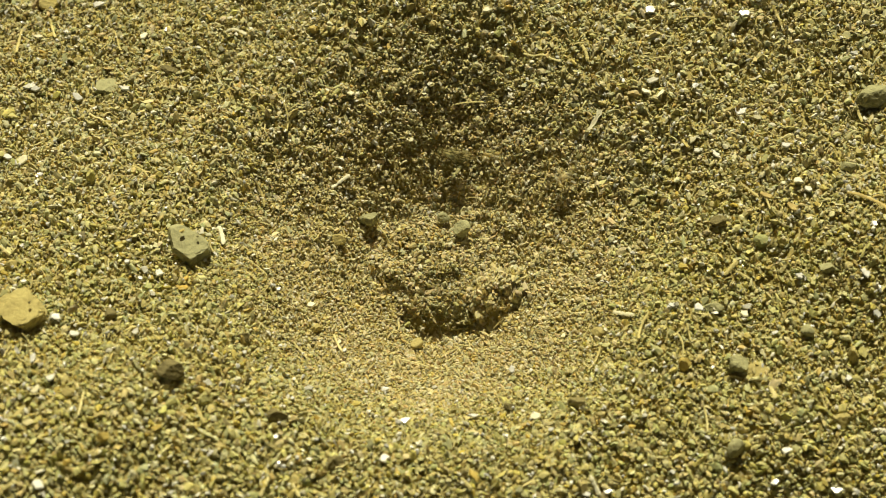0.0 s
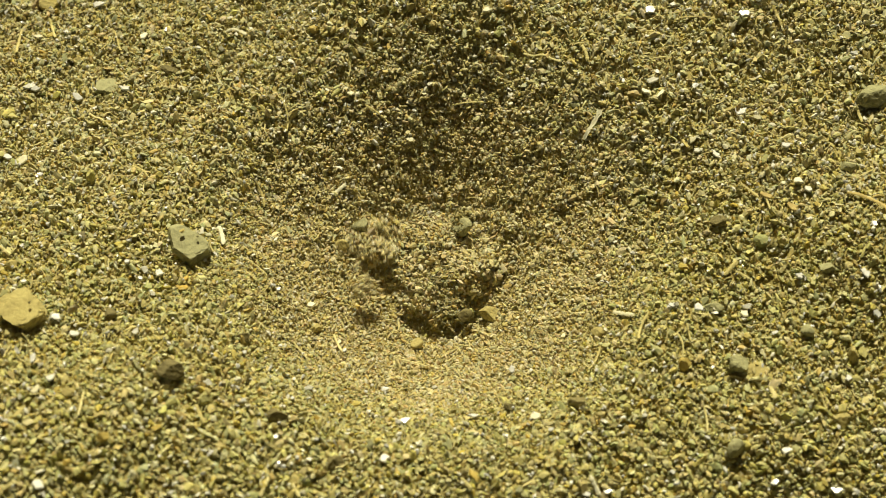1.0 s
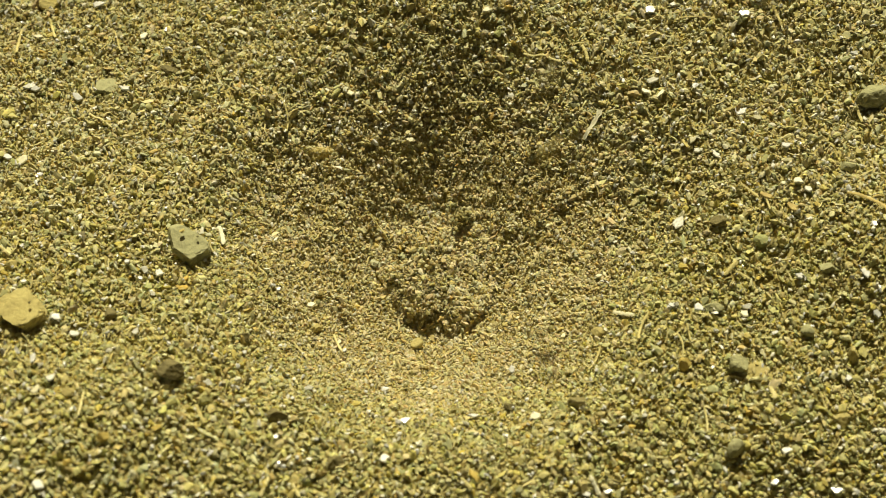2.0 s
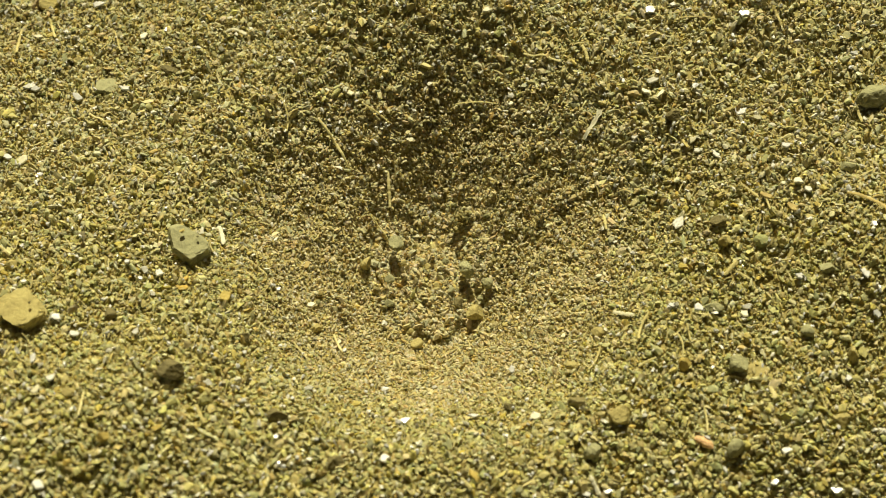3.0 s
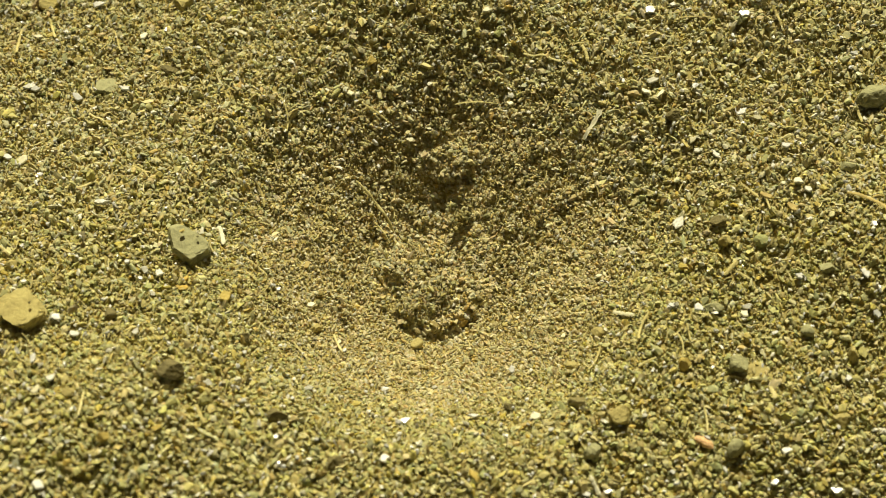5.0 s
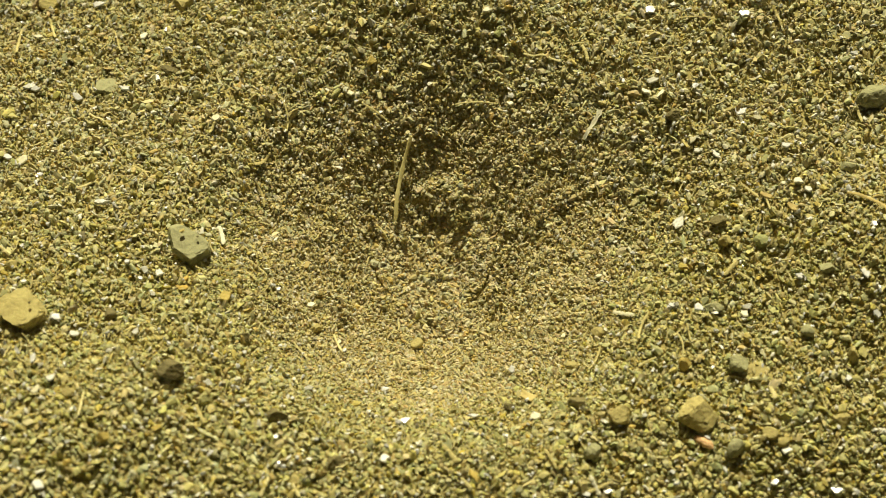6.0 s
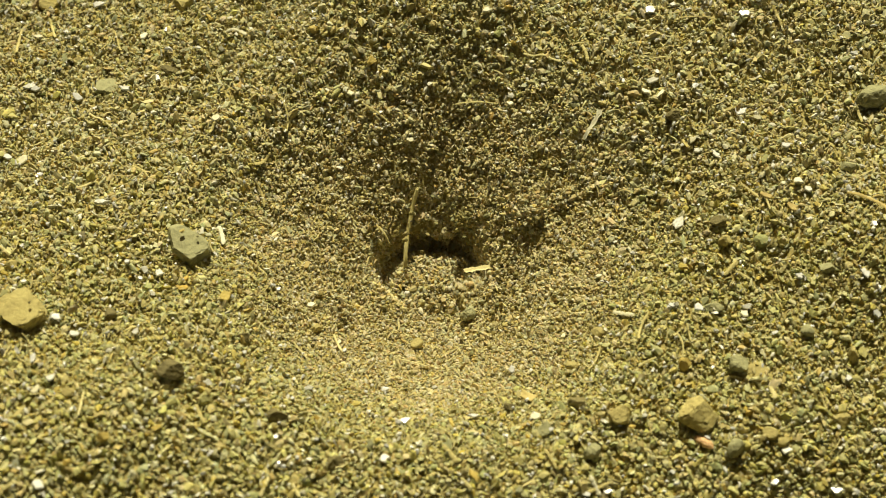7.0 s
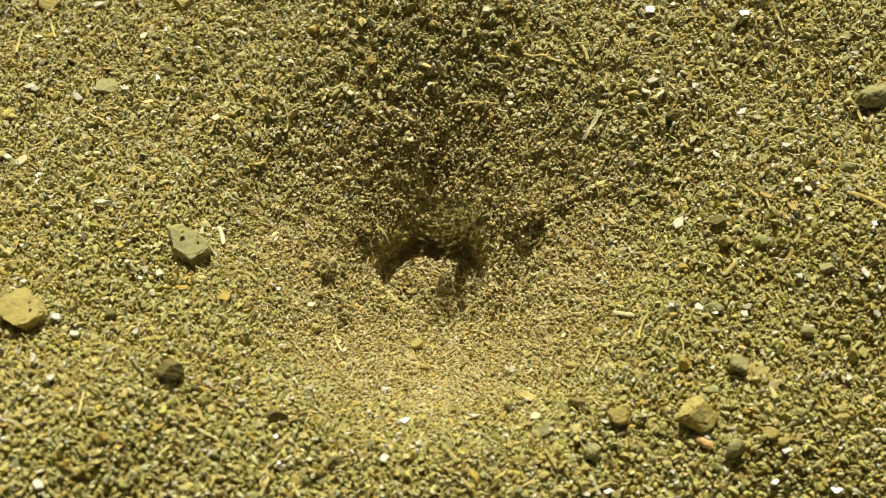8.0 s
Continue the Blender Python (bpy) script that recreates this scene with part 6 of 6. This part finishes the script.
    keyed(clod_b, (0, 5.5, 12.5, 2, 0), (0.1, 7.3, 12.1, 0.8, 30), (0.2, 7.3, 11.4, 0.2, 40), (8, 7.3, 11.4, 0.2, 40))
    keyed(clod_c, (0, 12.1, 8.7, 2, 0), (0.1, 13.1, 7.8, 0.6, 20), (0.2, 12.9, 7.6, 0.1, 25), (8, 12.9, 7.6, 0.1, 25))
    keyed(clod_d, (0, -4.3, 1.9, -4.5, 0), (0.9, -4.3, 1.9, -4.5, 0), (0.97, -5.8, -0.1, 1, 20), (1.03, -7.2, -1.8, 2.6, 45), (1.1, -8.8, -2.9, 1, 70), (1.2, -8.7, -2.7, 0.2, 90), (8, -8.7, -2.7, 0.2, 90))
    keyed(clod_e, (0, -4.9, 6.2, -4.5, 0), (1.1, -4.4, 7.6, -4.5, 10), (1.17, -5.3, 7.2, 3, 30), (1.23, -6.4, 7.3, 4, 60), (1.3, -7.1, 8.5, 1.6, 90), (1.4, -6.6, 7.9, 0.2, 120), (1.7, -4.9, 5.9, -4.5, 140), (8, -4.9, 5.9, -4.5, 140))
    keyed(clod_f, (0, 4.8, 6.0, -4.5, 0), (1.43, 5.3, 5.7, -4.5, 0), (1.5, 6.3, 5.7, 3, 40), (1.57, 8.9, 6.6, 1.6, 80), (1.67, 10.1, 6.3, 0.2, 100), (8, 10.1, 6.3, 0.2, 100))
    keyed(clod_g, (0, 3.2, 7.6, -4.5, 0), (2.73, 4.3, 7.7, -4.5, 0), (2.8, 6.3, 7.5, 3, 40), (2.9, 9.7, 8.1, 1, 90), (3, 9.8, 7.5, 0.2, 110), (8, 9.8, 7.5, 0.2, 110))
    keyed(clod_h, (0, -2.8, 8.0, -4.5, 0), (4.1, -2.8, 8.6, -4.5, 0), (4.17, -3.8, 11.0, 3, 30), (4.23, -4.7, 13.4, 4, 60), (4.3, -5.5, 15.6, 2, 90), (4.4, -5.7, 15.8, 0.2, 110), (8, -5.7, 15.8, 0.2, 110))
    keyed(clod_i, (0, -0.6, 4.6, -4.5, 0), (6.6, -0.6, 4.6, -4.5, 0), (6.67, 0.2, 4.3, 2, 20), (6.73, 1.3, 3.2, 5, 50), (6.8, 4.2, 5.1, 5, 80), (6.9, 8.5, 7.7, 0.6, 120), (7, 8.3, 7.4, 0.1, 130), (8, 8.3, 7.4, 0.1, 130))
    keyed(clod_j, (0, 1.6, 5.3, -4.5, 0), (7.7, 2.1, 5.1, -4.5, 0), (7.77, 2.5, 4.9, 2, 20), (7.83, 3.6, 3.8, 4, 50), (7.9, 6.9, 4.7, 2, 90), (8, 8.4, 4.9, 0.2, 120))
    keyed(clod_n, (0, -4.4, 3.9, -4.5, 0), (7.37, -4.4, 3.9, -4.5, 0), (7.43, -4.8, 4.1, 2, 20), (7.5, -4.22, 4.55, 1.6, 50), (7.57, -6.4, 5.7, 2.5, 80), (7.67, -7.1, 6.1, 0.2, 110), (8, -7.1, 6.1, 0.2, 110))
    keyed(clod_k, (0, 1.6, 5.3, -6.5, 0), (7.87, 1.6, 5.0, -6.5, 0), (7.97, 1.6, 5.8, 2.2, 20), (8, 1.7, 6.0, 3.2, 40))
    keyed(clod_l, (0, -5.9, 1.6, -4.5, 0), (7.9, -6.4, 1.5, -4.5, 0), (7.97, -9.4, 0.8, 0.9, 30), (8, -10.1, 1.0, 1.2, 50))
    keyed(clod_m, (0, 0.0, 0.8, -4.5, 0), (7.83, 0.0, 0.5, -4.5, 0), (7.93, 0.1, -0.2, 0.4, 20), (8, 0.4, -0.4, 0.7, 50))
    slip(sheet_a, 92, (0, 0), (0.9, 0.33), (1.2, 1.43), (1.7, 1.98), (2.8, 2.42), (4.2, 2.53), (4.6, 3.58), (5.8, 4.12), (8, 4.68))
    slip(sheet_b, 112, (0, 0), (0.3, 0.22), (1.1, 0.44), (1.5, 1.65), (2.4, 2.48), (4.1, 2.48), (4.5, 3.3), (8, 3.85))
    slip(sheet_c, 72, (0, 0), (0.2, 0.83), (1.3, 1.21), (1.6, 1.87), (2.8, 2.2), (6.4, 2.75), (6.8, 3.63), (8, 4.07))
    slip(sheet_d, 100, (0, 0), (1, 0), (1.7, 0.66), (2.6, 1.65), (4.3, 1.76), (4.7, 2.53), (6.3, 3.08), (6.8, 3.96), (8, 4.4))
    slip(sheet_e, 80, (0, 0), (1.4, 0.28), (2.6, 1.32), (4.3, 1.54), (5.6, 2.75), (6.6, 3.08), (7.8, 4.07), (8, 4.29))
    slip(sheet_f, 130, (0, 0), (1, 0.17), (1.5, 1.1), (4.1, 1.32), (4.5, 2.42), (8, 2.86))
    slip(sheet_g, 52, (0, 0), (1.4, 0.22), (1.7, 1.21), (2.8, 1.43), (6.6, 1.76), (7.2, 2.42), (8, 2.86))
    slip(sheet_h, 62, (0, 0), (2, 0.33), (2.6, 1.32), (5, 1.65), (5.6, 2.64), (8, 3.03))
    slip(sheet_i, 120, (0, 0), (1.2, 0.22), (1.6, 0.99), (4.2, 1.21), (4.7, 2.2), (8, 3.03))
    for row in SPRAY:
        fly(*row)
    for row in ROLLERS:
        roll(*row)


motions()
